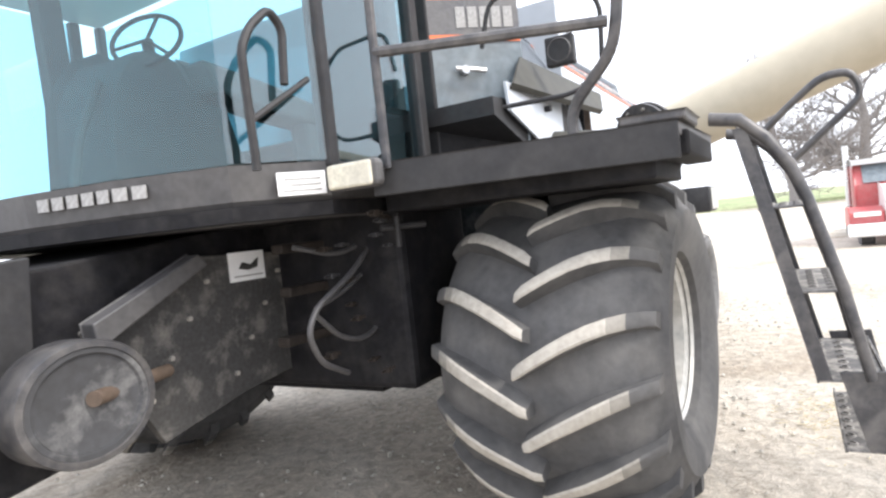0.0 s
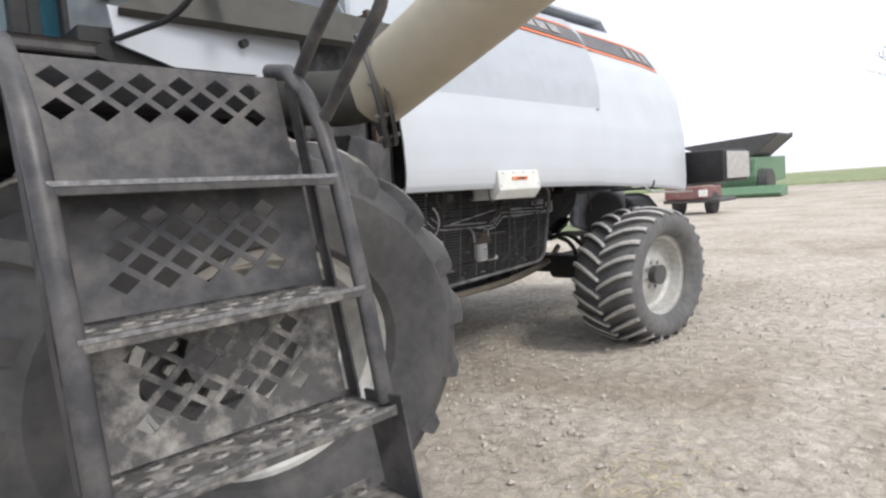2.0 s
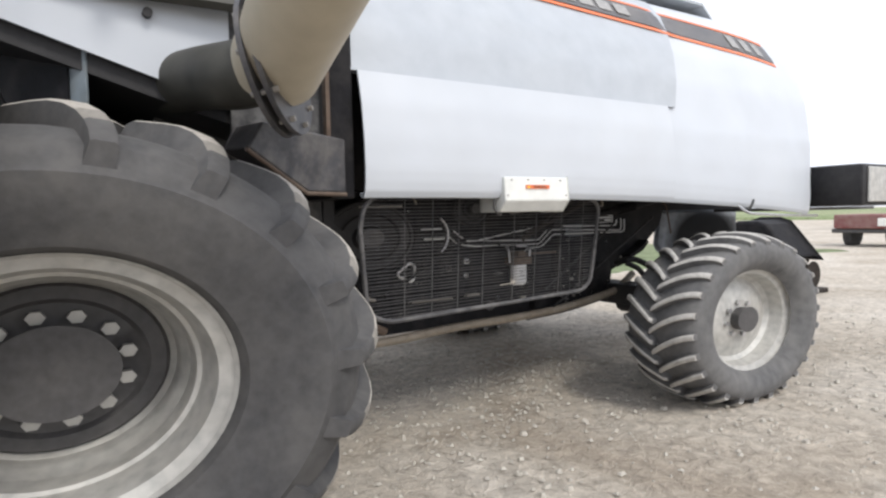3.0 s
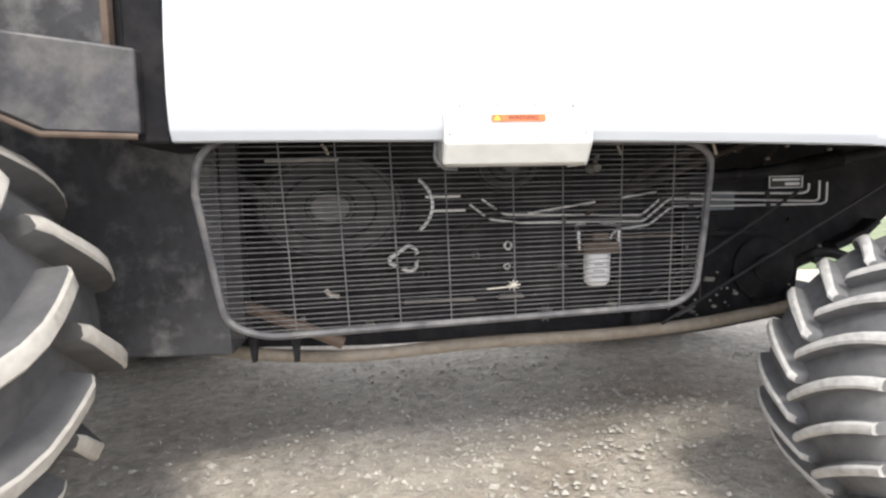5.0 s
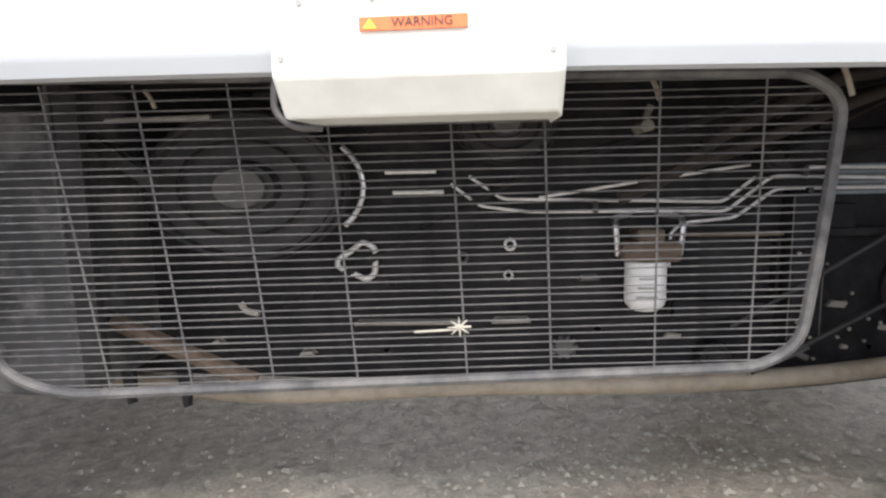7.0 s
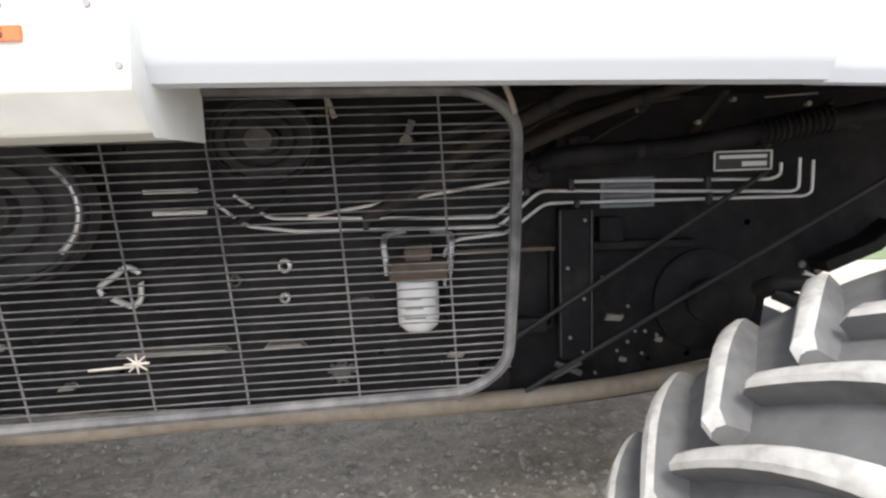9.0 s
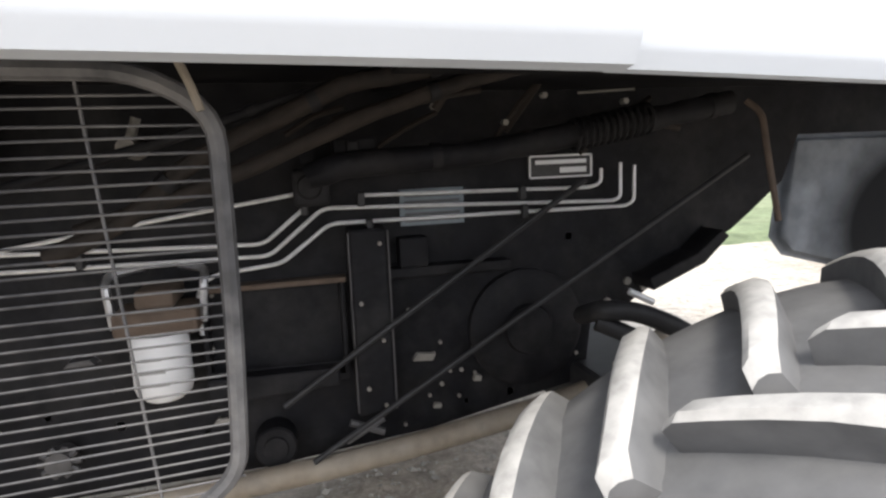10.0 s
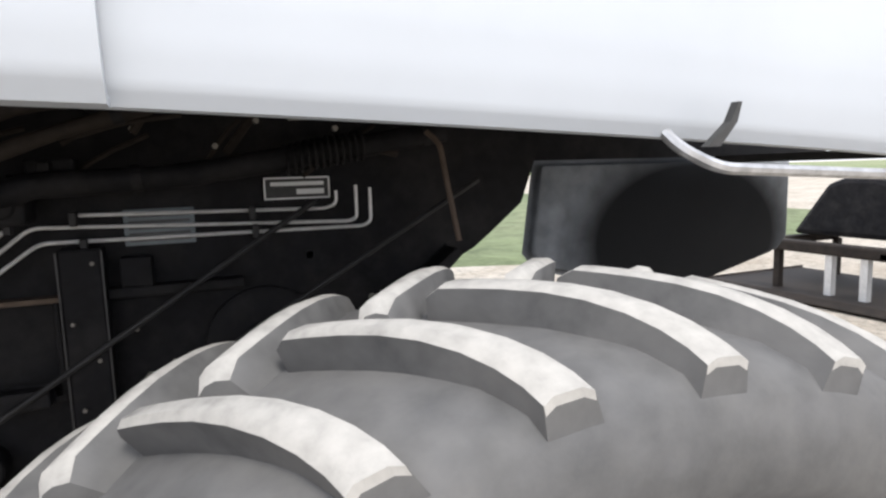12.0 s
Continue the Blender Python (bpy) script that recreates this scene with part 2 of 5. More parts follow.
def part(name, bm, mats, parent=None, label="", smooth=False, bevel=0.0):
    """Links a bmesh, whose points are in world metres, as one mesh under its parent."""
    if bevel:
        bmesh.ops.remove_doubles(bm, verts=bm.verts, dist=1e-5)
        sharp = [e for e in bm.edges if len(e.link_faces) == 2 and e.calc_face_angle(0) > 0.6]
        bmesh.ops.bevel(bm, geom=sharp, offset=bevel, segments=2, affect="EDGES", clamp_overlap=True, profile=0.5)
    bmesh.ops.transform(bm, matrix=SITE, verts=bm.verts)
    bmesh.ops.recalc_face_normals(bm, faces=bm.faces)
    pts = np.array([v.co for v in bm.verts])
    mid = Vector((pts.min(0) + pts.max(0)) / 2)
    bmesh.ops.translate(bm, verts=bm.verts, vec=-mid)
    me = bpy.data.meshes.new(name)
    bm.to_mesh(me)
    bm.free()
    for m in mats if isinstance(mats, (list, tuple)) else [mats]:
        me.materials.append(m)
    if smooth:
        me.polygons.foreach_set("use_smooth", [True] * len(me.polygons))
        me.set_sharp_from_angle(angle=radians(40))
    ob = new(name, me)
    if parent is None:
        ob.location = mid
    else:
        ob.parent = parent
        ob.location = mid - PLACE[parent]
    PLACE[ob] = mid
    if label:
        ob["label"] = label
    return ob


def box(bm, x, y, z, mat=0):
    v = [bm.verts.new((a, b, c)) for a in x for b in y for c in z]
    for f in ((0, 1, 3, 2), (4, 6, 7, 5), (0, 4, 5, 1), (2, 3, 7, 6), (0, 2, 6, 4), (1, 5, 7, 3)):
        bm.faces.new([v[i] for i in f]).material_index = mat
    return v


def frame_of(d):
    d = Vector(d).normalized()
    a = d.cross(Vector((0, 0, 1)))
    if a.length < 1e-3:
        a = d.cross(Vector((0, 1, 0)))
    a.normalize()
    return d, a, d.cross(a)


def rod(bm, p, q, r, r2=None, seg=12, mat=0):
    """A round bar with closed ends."""
    p, q, r2 = Vector(p), Vector(q), r if r2 is None else r2
    d, a, b = frame_of(q - p)
    rings = []
    for c, rad in ((p, r), (q, r2)):
        rings.append([bm.verts.new(c + (a * math.cos(k * math.tau / seg) + b * math.sin(k * math.tau / seg)) * rad) for k in range(seg)])
    for k in range(seg):
        bm.faces.new((rings[0][k], rings[0][k - 1], rings[1][k - 1], rings[1][k])).material_index = mat
    for ring in rings:
        bm.faces.new(ring).material_index = mat


def tube(bm, pts, r, seg=8, bend=0.0, mat=0):
    """A bent pipe along pts, its corners rounded by bend metres."""
    pts = [Vector(p) for p in pts]
    if bend:
        out = [pts[0]]
        for i in range(1, len(pts) - 1):
            p, a, b = pts[i], pts[i - 1] - pts[i], pts[i + 1] - pts[i]
            k = min(bend, a.length * 0.45, b.length * 0.45)
            s, e = p + a.normalized() * k, p + b.normalized() * k
            out += [s.lerp(p, t).lerp(p.lerp(e, t), t) for t in (0, 0.25, 0.5, 0.75, 1)]
        pts = out + [pts[-1]]
    d, a, b = frame_of(pts[1] - pts[0])
    rings = []
    for i, p in enumerate(pts):
        t = (pts[min(i + 1, len(pts) - 1)] - pts[max(i - 1, 0)]).normalized()
        a = (a - t * a.dot(t)).normalized()
        b = t.cross(a)
        rings.append([bm.verts.new(p + (a * math.cos(k * math.tau / seg) + b * math.sin(k * math.tau / seg)) * r) for k in range(seg)])
    for u, v in zip(rings, rings[1:]):
        for k in range(seg):
            bm.faces.new((u[k], u[k - 1], v[k - 1], v[k])).material_index = mat
    bm.faces.new(rings[0]).material_index = mat
    bm.faces.new(rings[-1]).material_index = mat


def prism(bm, poly, axis, a, b, mat=0):
    """A flat polygon given in the two other axes, drawn out along axis from a to b."""
    def put(p, t):
        return {"x": (t, *p), "y": (p[0], t, p[1]), "z": (*p, t)}[axis]
    u, v = [bm.verts.new(put(p, a)) for p in poly], [bm.verts.new(put(p, b)) for p in poly]
    bm.faces.new(u).material_index = mat
    bm.faces.new(v).material_index = mat
    for k in range(len(poly)):
        bm.faces.new((u[k], u[k - 1], v[k - 1], v[k])).material_index = mat


def lathe(bm, prof, c, seg=48, mat=0):
    """Rings of (radius, y) about an axle along y through c."""
    rings = []
    for r, y in prof:
        rings.append([bm.verts.new((c[0] + r * math.cos(k * math.tau / seg), c[1] + y, c[2] + r * math.sin(k * math.tau / seg))) for k in range(seg)])
    for u, v in zip(rings, rings[1:]):
        for k in range(seg):
            bm.faces.new((u[k], u[k - 1], v[k - 1], v[k])).material_index = mat
    return rings


def sheet(bm, grid, thick, mat=0):
    """A curved sheet through rows of points, with a thickness along its normals."""
    v = [[bm.verts.new(p) for p in row] for row in grid]
    fs = []
    for r, s in zip(v, v[1:]):
        for k in range(len(r) - 1):
            f = bm.faces.new((r[k], r[k + 1], s[k + 1], s[k]))
            f.material_index = mat
            fs.append(f)
    bmesh.ops.recalc_face_normals(bm, faces=fs)
    bmesh.ops.solidify(bm, geom=fs, thickness=thick)


def disc(bm, c, r, y0, y1, seg=24, mat=0):
    rod(bm, (c[0], y0, c[2]), (c[0], y1, c[2]), r, seg=seg, mat=mat)


# ---- ground and distance ----
def ground_sheet():
    bm = bmesh.new()
    near = list(np.arange(-3, 14.01, 0.25))
    xs = [-900, -300, -100, -40, -15, -7] + near + [16, 20, 27, 40, 70, 150, 400, 1500]
    ys = [-900, -300, -100, -40, -15, -8] + list(np.arange(-5, 9.01, 0.25)) + [11, 15, 25, 60, 150, 400, 1500]
    def up(x, y):
        k = max(0.0, 1 - max(abs(x - 5), abs(y - 2)) / 12)
        return (noise.noise((x * 0.9, y * 0.9, 0.3)) * 0.018 + noise.noise((x * 2.6, y * 2.6, 4.0)) * 0.010) * k - 0.008 + 0.03 * min(1.0, max(0.0, (x - 5.6) / 1.2))
    v = [[bm.verts.new((x, y, up(x, y))) for y in ys] for x in xs]
    for a, b in zip(v, v[1:]):
        for k in range(len(ys) - 1):
            bm.faces.new((a[k], b[k], b[k + 1], a[k + 1]))
    ob = part("ground", bm, GRAVEL, smooth=True)
    return tagged(ob, "pale dry gravel yard with loose stones", "ground", kind="structure")


ground_sheet()


def field(name, x, y, label, up=1.0, mat=GRASS):
    bm = bmesh.new()
    nx, ny = 40, 60
    xs = [x[0] + (x[1] - x[0]) * (i / nx) ** 2 for i in range(nx + 1)]
    ys = [y[0] + (y[1] - y[0]) * i / ny for i in range(ny + 1)]
    v = [[bm.verts.new((a + noise.noise((a * 0.1, b * 0.2, 1)) * 1.5, b + noise.noise((a * 0.3, b * 0.1, 7)) * 1.0, 0.02 + up * (0.25 + 0.3 * noise.noise((a * 0.6, b * 0.6, 2))) * (0 < i < nx and 0 < k < ny))) for k, b in enumerate(ys)] for i, a in enumerate(xs)]
    for a, b in zip(v, v[1:]):
        for k in range(ny):
            bm.faces.new((a[k], b[k], b[k + 1], a[k + 1]))
    tagged(part(name, bm, mat), label, "grass", kind="stuff")


field("grass_field", (66, 420), (-150, 300), "green grass field beyond the gravel yard, paled by painted haze", 1.0, HAZEFIELD)
field("grass_verge", (8, 22), (7.9, 40), "rough green grass on the far side of the yard", 0.15)


def stones():
    bm = bmesh.new()
    rng = random.Random(3)
    for i in range(9000):
        x, y = rng.uniform(0.5, 10.5), rng.uniform(-2.5, 5.5)
        if i > 5200:
            x, y = rng.gauss(5.8, 1.1), rng.gauss(3.0, 0.7)
        if i % 5 == 0:
            x, y = rng.uniform(4, 14), rng.uniform(-5, 2)
        s = 0.005 + 0.016 * rng.random() ** 3
        z = -0.002 + 0.03 * min(1.0, max(0.0, (x - 5.6) / 1.2))
        top = [(0, 0, 1)] + [(math.cos(a + rng.random()), math.sin(a + rng.random()), rng.uniform(-0.1, 0.4)) for a in (0, 1.6, 3.1, 4.7)]
        v = [bm.verts.new((x + p[0] * s * rng.uniform(0.8, 1.4), y + p[1] * s, z + p[2] * s * 0.8)) for p in top]
        for k in range(4):
            bm.faces.new((v[0], v[1 + k], v[1 + (k + 1) % 4]))
    tagged(part("gravel_stones", bm, STONE), "loose pale stones scattered over the gravel", "gravel", kind="stuff")


stones()


def larger_stones():
    """Bigger lumps in loose drifts."""
    bm = bmesh.new()
    rng = random.Random(17)
    for drift in range(52):
        cx, cy = rng.uniform(4.2, 11), rng.uniform(-3.2, 2.9)
        for i in range(rng.randint(6, 26)):
            x, y = rng.gauss(cx, 0.4), rng.gauss(cy, 0.22)
            s = 0.006 + 0.02 * rng.random() ** 3
            z = 0.03 * min(1.0, max(0.0, (x - 5.6) / 1.2)) - 0.002
            ring = [bm.verts.new((x + math.cos(a) * s * rng.uniform(0.8, 1.5), y + math.sin(a) * s * rng.uniform(0.7, 1.1), z - 0.004)) for a in (0, 1.25, 2.5, 3.75, 5.0)]
            up = [bm.verts.new((v.co.x * 0.6 + x * 0.4 + rng.uniform(-0.2, 0.2) * s, v.co.y * 0.6 + y * 0.4, z + s * rng.uniform(0.35, 0.75))) for v in ring]
            bm.faces.new(up)
            for k in range(5):
                bm.faces.new((ring[k - 1], ring[k], up[k], up[k - 1]))
    tagged(part("gravel_lumps", bm, STONE), "pale lumps of stone lying in drifts on the gravel", "gravel", kind="stuff")


larger_stones()


def straw_patch():
    bm = bmesh.new()
    rng = random.Random(4)
    for i in range(260):
        x, y, a = rng.gauss(4.75, 0.28), rng.gauss(0.45, 0.16), rng.uniform(0, math.tau)
        n = rng.uniform(0.02, 0.07)
        rod(bm, (x, y, 0.004 + rng.uniform(0, 0.01)), (x + n * math.cos(a), y + n * math.sin(a), 0.004 + rng.uniform(0, 0.014)), 0.0016, seg=3)
    tagged(part("loose_straw", bm, STRAW), "dry yellow straw scattered on the gravel", "straw", kind="stuff")


straw_patch()


def bare_tree(base, height, trunk, seed, lean):
    """A leafless tree: a leader with long arching side limbs that split again and again into thin twigs."""
    rng = random.Random(seed)
    t = thing("bare_tree", base, "tall leafless tree with grey spreading limbs", "tree", "trees by the field")
    bt, bl = bmesh.new(), bmesh.new()

    def limb(bm, p, d, length, r, level):
        n = (0, 6, 4, 3, 2)[level]
        pts, rad = [p.copy()], [r]
        bow = rng.uniform(-0.10, 0.16)
        for k in range(n):
            d = (d + Vector((rng.uniform(-1, 1), rng.uniform(-1, 1), rng.uniform(-0.8, 0.8))) * 0.20 + Vector((0, 0, bow))).normalized()
            pts.append(pts[-1] + d * length / n)
            rad.append(r * (1 - 0.72 * (k + 1) / n))
            rod(bm, pts[-2], pts[-1], rad[-2], rad[-1], seg=(0, 6, 5, 4, 3)[level])
            if level < 4:
                for j in range((0, 2, 2, 1)[level] if k else 1):
                    a = rng.uniform(0, math.tau)
                    out = Vector((math.cos(a), math.sin(a), rng.uniform(-0.35, 0.75)))
                    limb(bm, pts[-1], (d * 0.9 + out * 0.75).normalized(), length * rng.uniform(0.36, 0.55), max(0.016, rad[-1] * 0.6), level + 1)

    n = 9
    p, d, r = Vector(base), Vector((0, lean, 1)).normalized(), trunk
    for k in range(n):
        q = p + d * height * 0.84 / n
        r2 = trunk * (1 - 0.86 * ((k + 1) / n) ** 0.8) * (0.9 if k == 0 else 1)
        rod(bt, p, q, r * (1.08 if k == 0 else 1), r2, seg=10)
        p, r = q, r2
        d = (d + Vector((rng.uniform(-1, 1), rng.uniform(-1, 1), 0.3)) * 0.13).normalized()
        u = (k + 1) / n
        for j in range(0 if k < 1 else 3):
            a = rng.uniform(0, math.tau)
            rise = rng.uniform(0.0, 0.7) + 1.3 * u * u
            limb(bl, p - d * rng.uniform(0, height * 0.08), Vector((math.cos(a), math.sin(a), rise)).normalized(), height * (0.36 * (1 - u) + 0.16) * rng.uniform(0.75, 1.15), r * rng.uniform(0.4, 0.65), 1)
    part("trunk", bt, BARK, t, smooth=True)
    part("crown", bl, BARK, t, smooth=True)


for base, height, trunk, seed, lean in (((60, 0.2, 0), 14.0, 0.45, 5, 0.03), ((62, -5.1, 0), 15.5, 0.52, 12, 0.02)):
    SITE = Matrix.Translation(base) @ Matrix.Diagonal((1, 1.3, 1, 1)) @ Matrix.Translation([-a for a in base])
    bare_tree(base, height, trunk, seed, lean)
SITE = HERE


# ---- wheels ----
def lug_tyre(c, R, half, rim, n, lug_h, lug_w, sweep, parent, phase, label, rubber, faces, fall, reach, floor=-0.012):
    """The carcass is one mesh, and every lug of the two staggered rows a mesh of its own."""
    bm = bmesh.new()
    rc = R - lug_h
    prof = [(rim, -half * 0.72), (rim + 0.03, -half * 0.88), (rim + (rc - rim) * 0.35, -half * 0.99), (rim + (rc - rim) * 0.58, -half * 1.0), (rc - fall, -half * 0.97), (rc - fall * 0.55, -half * 0.88), (rc - fall * 0.22, -half * 0.70), (rc - fall * 0.06, -half * 0.4), (rc, 0)]
    prof = prof + [(r, -y) for r, y in prof[-2::-1]]
    lathe(bm, prof, c, 96)
    for v in bm.verts:
        v.co.z = max(v.co.z, floor)
    part("tyre", bm, rubber, parent, label, smooth=True)
    for side in (-1, 1):
        for i in range(n):
            bm = bmesh.new()
            th0 = phase + (i + (0.5 if side > 0 else 0)) * math.tau / n
            rows = []
            steps = (0, 0.06, 0.15, 0.28, 0.42, 0.56, 0.70, 0.82, 0.92, 1.0, 1.06)
            for s in steps:
                y = side * (-0.045 * half + min(s, 1.0) * half * 1.0)
                th = th0 + sweep * (1 - (1 - min(s, 1.0)) ** 1.45)
                drop = fall * 0.95 * max(0.0, (s - 0.3) / 0.72) ** 2.2
                nose = 0.012 if s == 0 else 0.0
                top = R - drop - 0.010 * s * s - nose
                w0, w1 = lug_w * (0.52 + 0.16 * s) * (0.8 if s == 0 else 1), lug_w * (0.86 + 0.3 * s)
                base = rc - 0.03 - drop * 1.15
                row = []
                for rad, off in ((base, -w1 / 2), (top - 0.006, -w0 / 2 - 0.003), (top, -w0 / 2 + 0.006), (top, w0 / 2 - 0.006), (top - 0.006, w0 / 2 + 0.003), (base, w1 / 2)):
                    t = th + off / R
                    row.append(bm.verts.new((c[0] - rad * math.cos(t), c[1] + y, max(floor, c[2] + rad * math.sin(t)))))
                rows.append(row)
            for k2, (u, v) in enumerate(zip(rows, rows[1:])):
                for k in range(5):
                    f = bm.faces.new((u[k], u[k + 1], v[k + 1], v[k]))
                    f.material_index = (1 if steps[k2] < reach - 0.12 else 2) if k in (1, 2, 3) and steps[k2] < reach else 0
            for row in (rows[0], rows[-1]):
                bm.faces.new(row)
            part("tread_lug", bm, [rubber, faces, LUGMID if reach < 1 else faces], parent, smooth=True)


def bolts(c, r, n, y, size, parent, name="wheel_nut", mats=STEEL):
    for k in range(n):
        a = k * math.tau / n + 0.2
        bm = bmesh.new()
        rod(bm, (c[0] + r * math.cos(a), y, c[2] + r * math.sin(a)), (c[0] + r * math.cos(a), y - size, c[2] + r * math.sin(a)), size * 0.75, seg=6)
        part(name, bm, mats, parent)


combine = thing("combine_harvester", (5.2, 3.2, 0), "silver and black combine harvester parked with its unloading auger swung out", "combine harvester")

FW = (3.388, 1.49, 0.80)


def oval(c, k):
    """Widens what stands round c along the machine, by k."""
    return Matrix.Translation(c) @ Matrix.Diagonal((k, 1, 1, 1)) @ Matrix.Translation([-a for a in c])


SITE = oval(FW, 1.26)
front = part("front_wheel", (lambda b: (disc(b, FW, 0.12, 1.5, 2.6), b)[1])(bmesh.new()), WORN, combine, "large drive wheel with deep chevron lugs")
lug_tyre(FW, 0.835, 0.485, 0.375, 18, 0.075, 0.088, 0.26, front, radians(5.0), "black rubber tyre with dust-caked chevron lugs", RUBBER, LUG, 0.15, 0.82)
bm = bmesh.new()
lathe(bm, [(0.378, -0.375), (0.388, -0.392), (0.39, -0.375), (0.37, -0.36), (0.345, -0.35), (0.332, -0.28), (0.325, -0.22), (0.313, -0.215), (0.307, -0.15), (0.312, -0.11), (0.296, -0.08), (0.288, -0.03), (0.29, 0.0), (0.275, 0.02)], FW, 64)
lathe(bm, [(0.378, 0.34), (0.365, 0.31), (0.34, 0.3), (0.325, 0.1), (0.27, 0.02)], FW, 40)
rim = part("rim", bm, RIM, front, "pale silver stepped steel rim", smooth=True)
bm = bmesh.new()
lathe(bm, [(0.28, 0.03), (0.265, 0.005), (0.225, 0.0), (0.21, 0.015), (0.12, 0.015), (0.115, 0.03), (0.28, 0.045)], FW, 56)
part("wheel_disc", bm, GREY, front, "dusty dark wheel disc", smooth=True)
bm = bmesh.new()
disc(bm, FW, 0.135, FW[1] + 0.05, FW[1] - 0.09, 28)
part("hub", bm, GREY, front, bevel=0.015, smooth=True)
bolts(FW, 0.172, 12, FW[1] + 0.004, 0.03, front, mats=RIM)

RW = (7.19, 1.625, 0.545)
SITE = oval(RW, 1.37)
rear = part("rear_wheel", (lambda b: (disc(b, RW, 0.07, 1.7, 2.5), b)[1])(bmesh.new()), BLACK, combine, "smaller steering wheel with chevron lugs")
lug_tyre(RW, 0.572, 0.265, 0.325, 26, 0.045, 0.05, 0.24, rear, radians(12.0), "grey dusty rubber tyre with pale lugs", RUBBER2, LUG2, 0.045, 1.1, 0.018)
bm = bmesh.new()
lathe(bm, [(0.335, -0.185), (0.342, -0.175), (0.325, -0.16), (0.30, -0.155), (0.285, -0.07), (0.26, -0.05), (0.2, -0.08), (0.1, -0.095), (0.0001, -0.095)], RW, 48)
lathe(bm, [(0.335, 0.185), (0.325, 0.16), (0.30, 0.15), (0.29, 0.0), (0.26, -0.05)], RW, 40)
part("rim", bm, RIM, rear, "pale silver steel rim", smooth=True)
bm = bmesh.new()
disc(bm, RW, 0.075, RW[1] - 0.09, RW[1] - 0.16, 20)
part("hub", bm, GREY, rear, bevel=0.008, smooth=True)
bolts(RW, 0.11, 8, RW[1] - 0.09, 0.022, rear)

# the drive wheel on the far side, unseen, added to shade the ground beneath
FW2 = (3.388, 4.75, 0.80)
SITE = oval(FW2, 1.26)
far = part("front_wheel", (lambda b: (disc(b, FW2, 0.12, 4.0, 4.7), b)[1])(bmesh.new()), BLACK, combine, "large drive wheel on the far side")
lug_tyre(FW2, 0.835, 0.40, 0.375, 18, 0.075, 0.088, 0.27, far, radians(2), "black rubber tyre with chevron lugs", RUBBER, LUG, 0.15, 0.82)
RW2 = (7.19, 4.6, 0.545)
SITE = oval(RW2, 1.40)
far = part("rear_wheel", (lambda b: (disc(b, RW2, 0.07, 4.0, 4.55), b)[1])(bmesh.new()), BLACK, combine, "smaller steering wheel on the far side")
lug_tyre(RW2, 0.572, 0.265, 0.325, 26, 0.045, 0.05, 0.24, far, radians(9), "grey dusty rubber tyre with pale lugs", RUBBER2, LUG2, 0.07, 1.1, 0.018)

SITE = HERE
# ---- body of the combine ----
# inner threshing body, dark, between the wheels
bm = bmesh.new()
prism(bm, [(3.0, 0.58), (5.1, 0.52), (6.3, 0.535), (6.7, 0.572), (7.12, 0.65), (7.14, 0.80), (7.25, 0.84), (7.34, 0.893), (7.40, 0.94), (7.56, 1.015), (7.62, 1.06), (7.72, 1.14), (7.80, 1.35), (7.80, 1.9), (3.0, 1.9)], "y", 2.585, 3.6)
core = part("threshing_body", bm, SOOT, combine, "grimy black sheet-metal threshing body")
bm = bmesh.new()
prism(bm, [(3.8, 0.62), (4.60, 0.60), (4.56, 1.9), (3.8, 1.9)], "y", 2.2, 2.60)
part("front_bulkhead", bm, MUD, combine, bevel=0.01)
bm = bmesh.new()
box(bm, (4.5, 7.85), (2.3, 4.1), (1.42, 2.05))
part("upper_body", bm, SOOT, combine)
bm = bmesh.new()
box(bm, (3.3, 4.9), (2.45, 4.3), (1.95, 2.9))
part("grain_tank", bm, WHITE, combine, "white painted grain tank side", bevel=0.02)
bm = bmesh.new()
prism(bm, [(3.1, 1.96), (3.9, 1.70), (4.45, 1.55), (4.45, 2.1), (3.1, 2.05)], "y", 1.80, 4.2)
part("tank_hopper", bm, BLACK, combine)


OUTLINE = [(1.738, 1.374), (1.722, 1.362), (1.708, 1.364), (1.696, 1.385), (1.689, 1.425), (1.685, 1.48), (1.69, 1.62), (1.71, 1.78), (1.74, 1.90), (1.79, 2.12), (1.87, 2.32), (1.96, 2.48), (2.07, 2.64), (2.24, 2.8), (2.55, 2.92), (3.2, 2.98)]


def panel_y(z):
    """How far out the panel stands at the height z."""
    for (y0, z0), (y1, z1) in zip(OUTLINE[3:], OUTLINE[4:]):
        if z <= z1:
            return y0 + (y1 - y0) * max(0.0, z - z0) / (z1 - z0)
    return OUTLINE[-1][0]


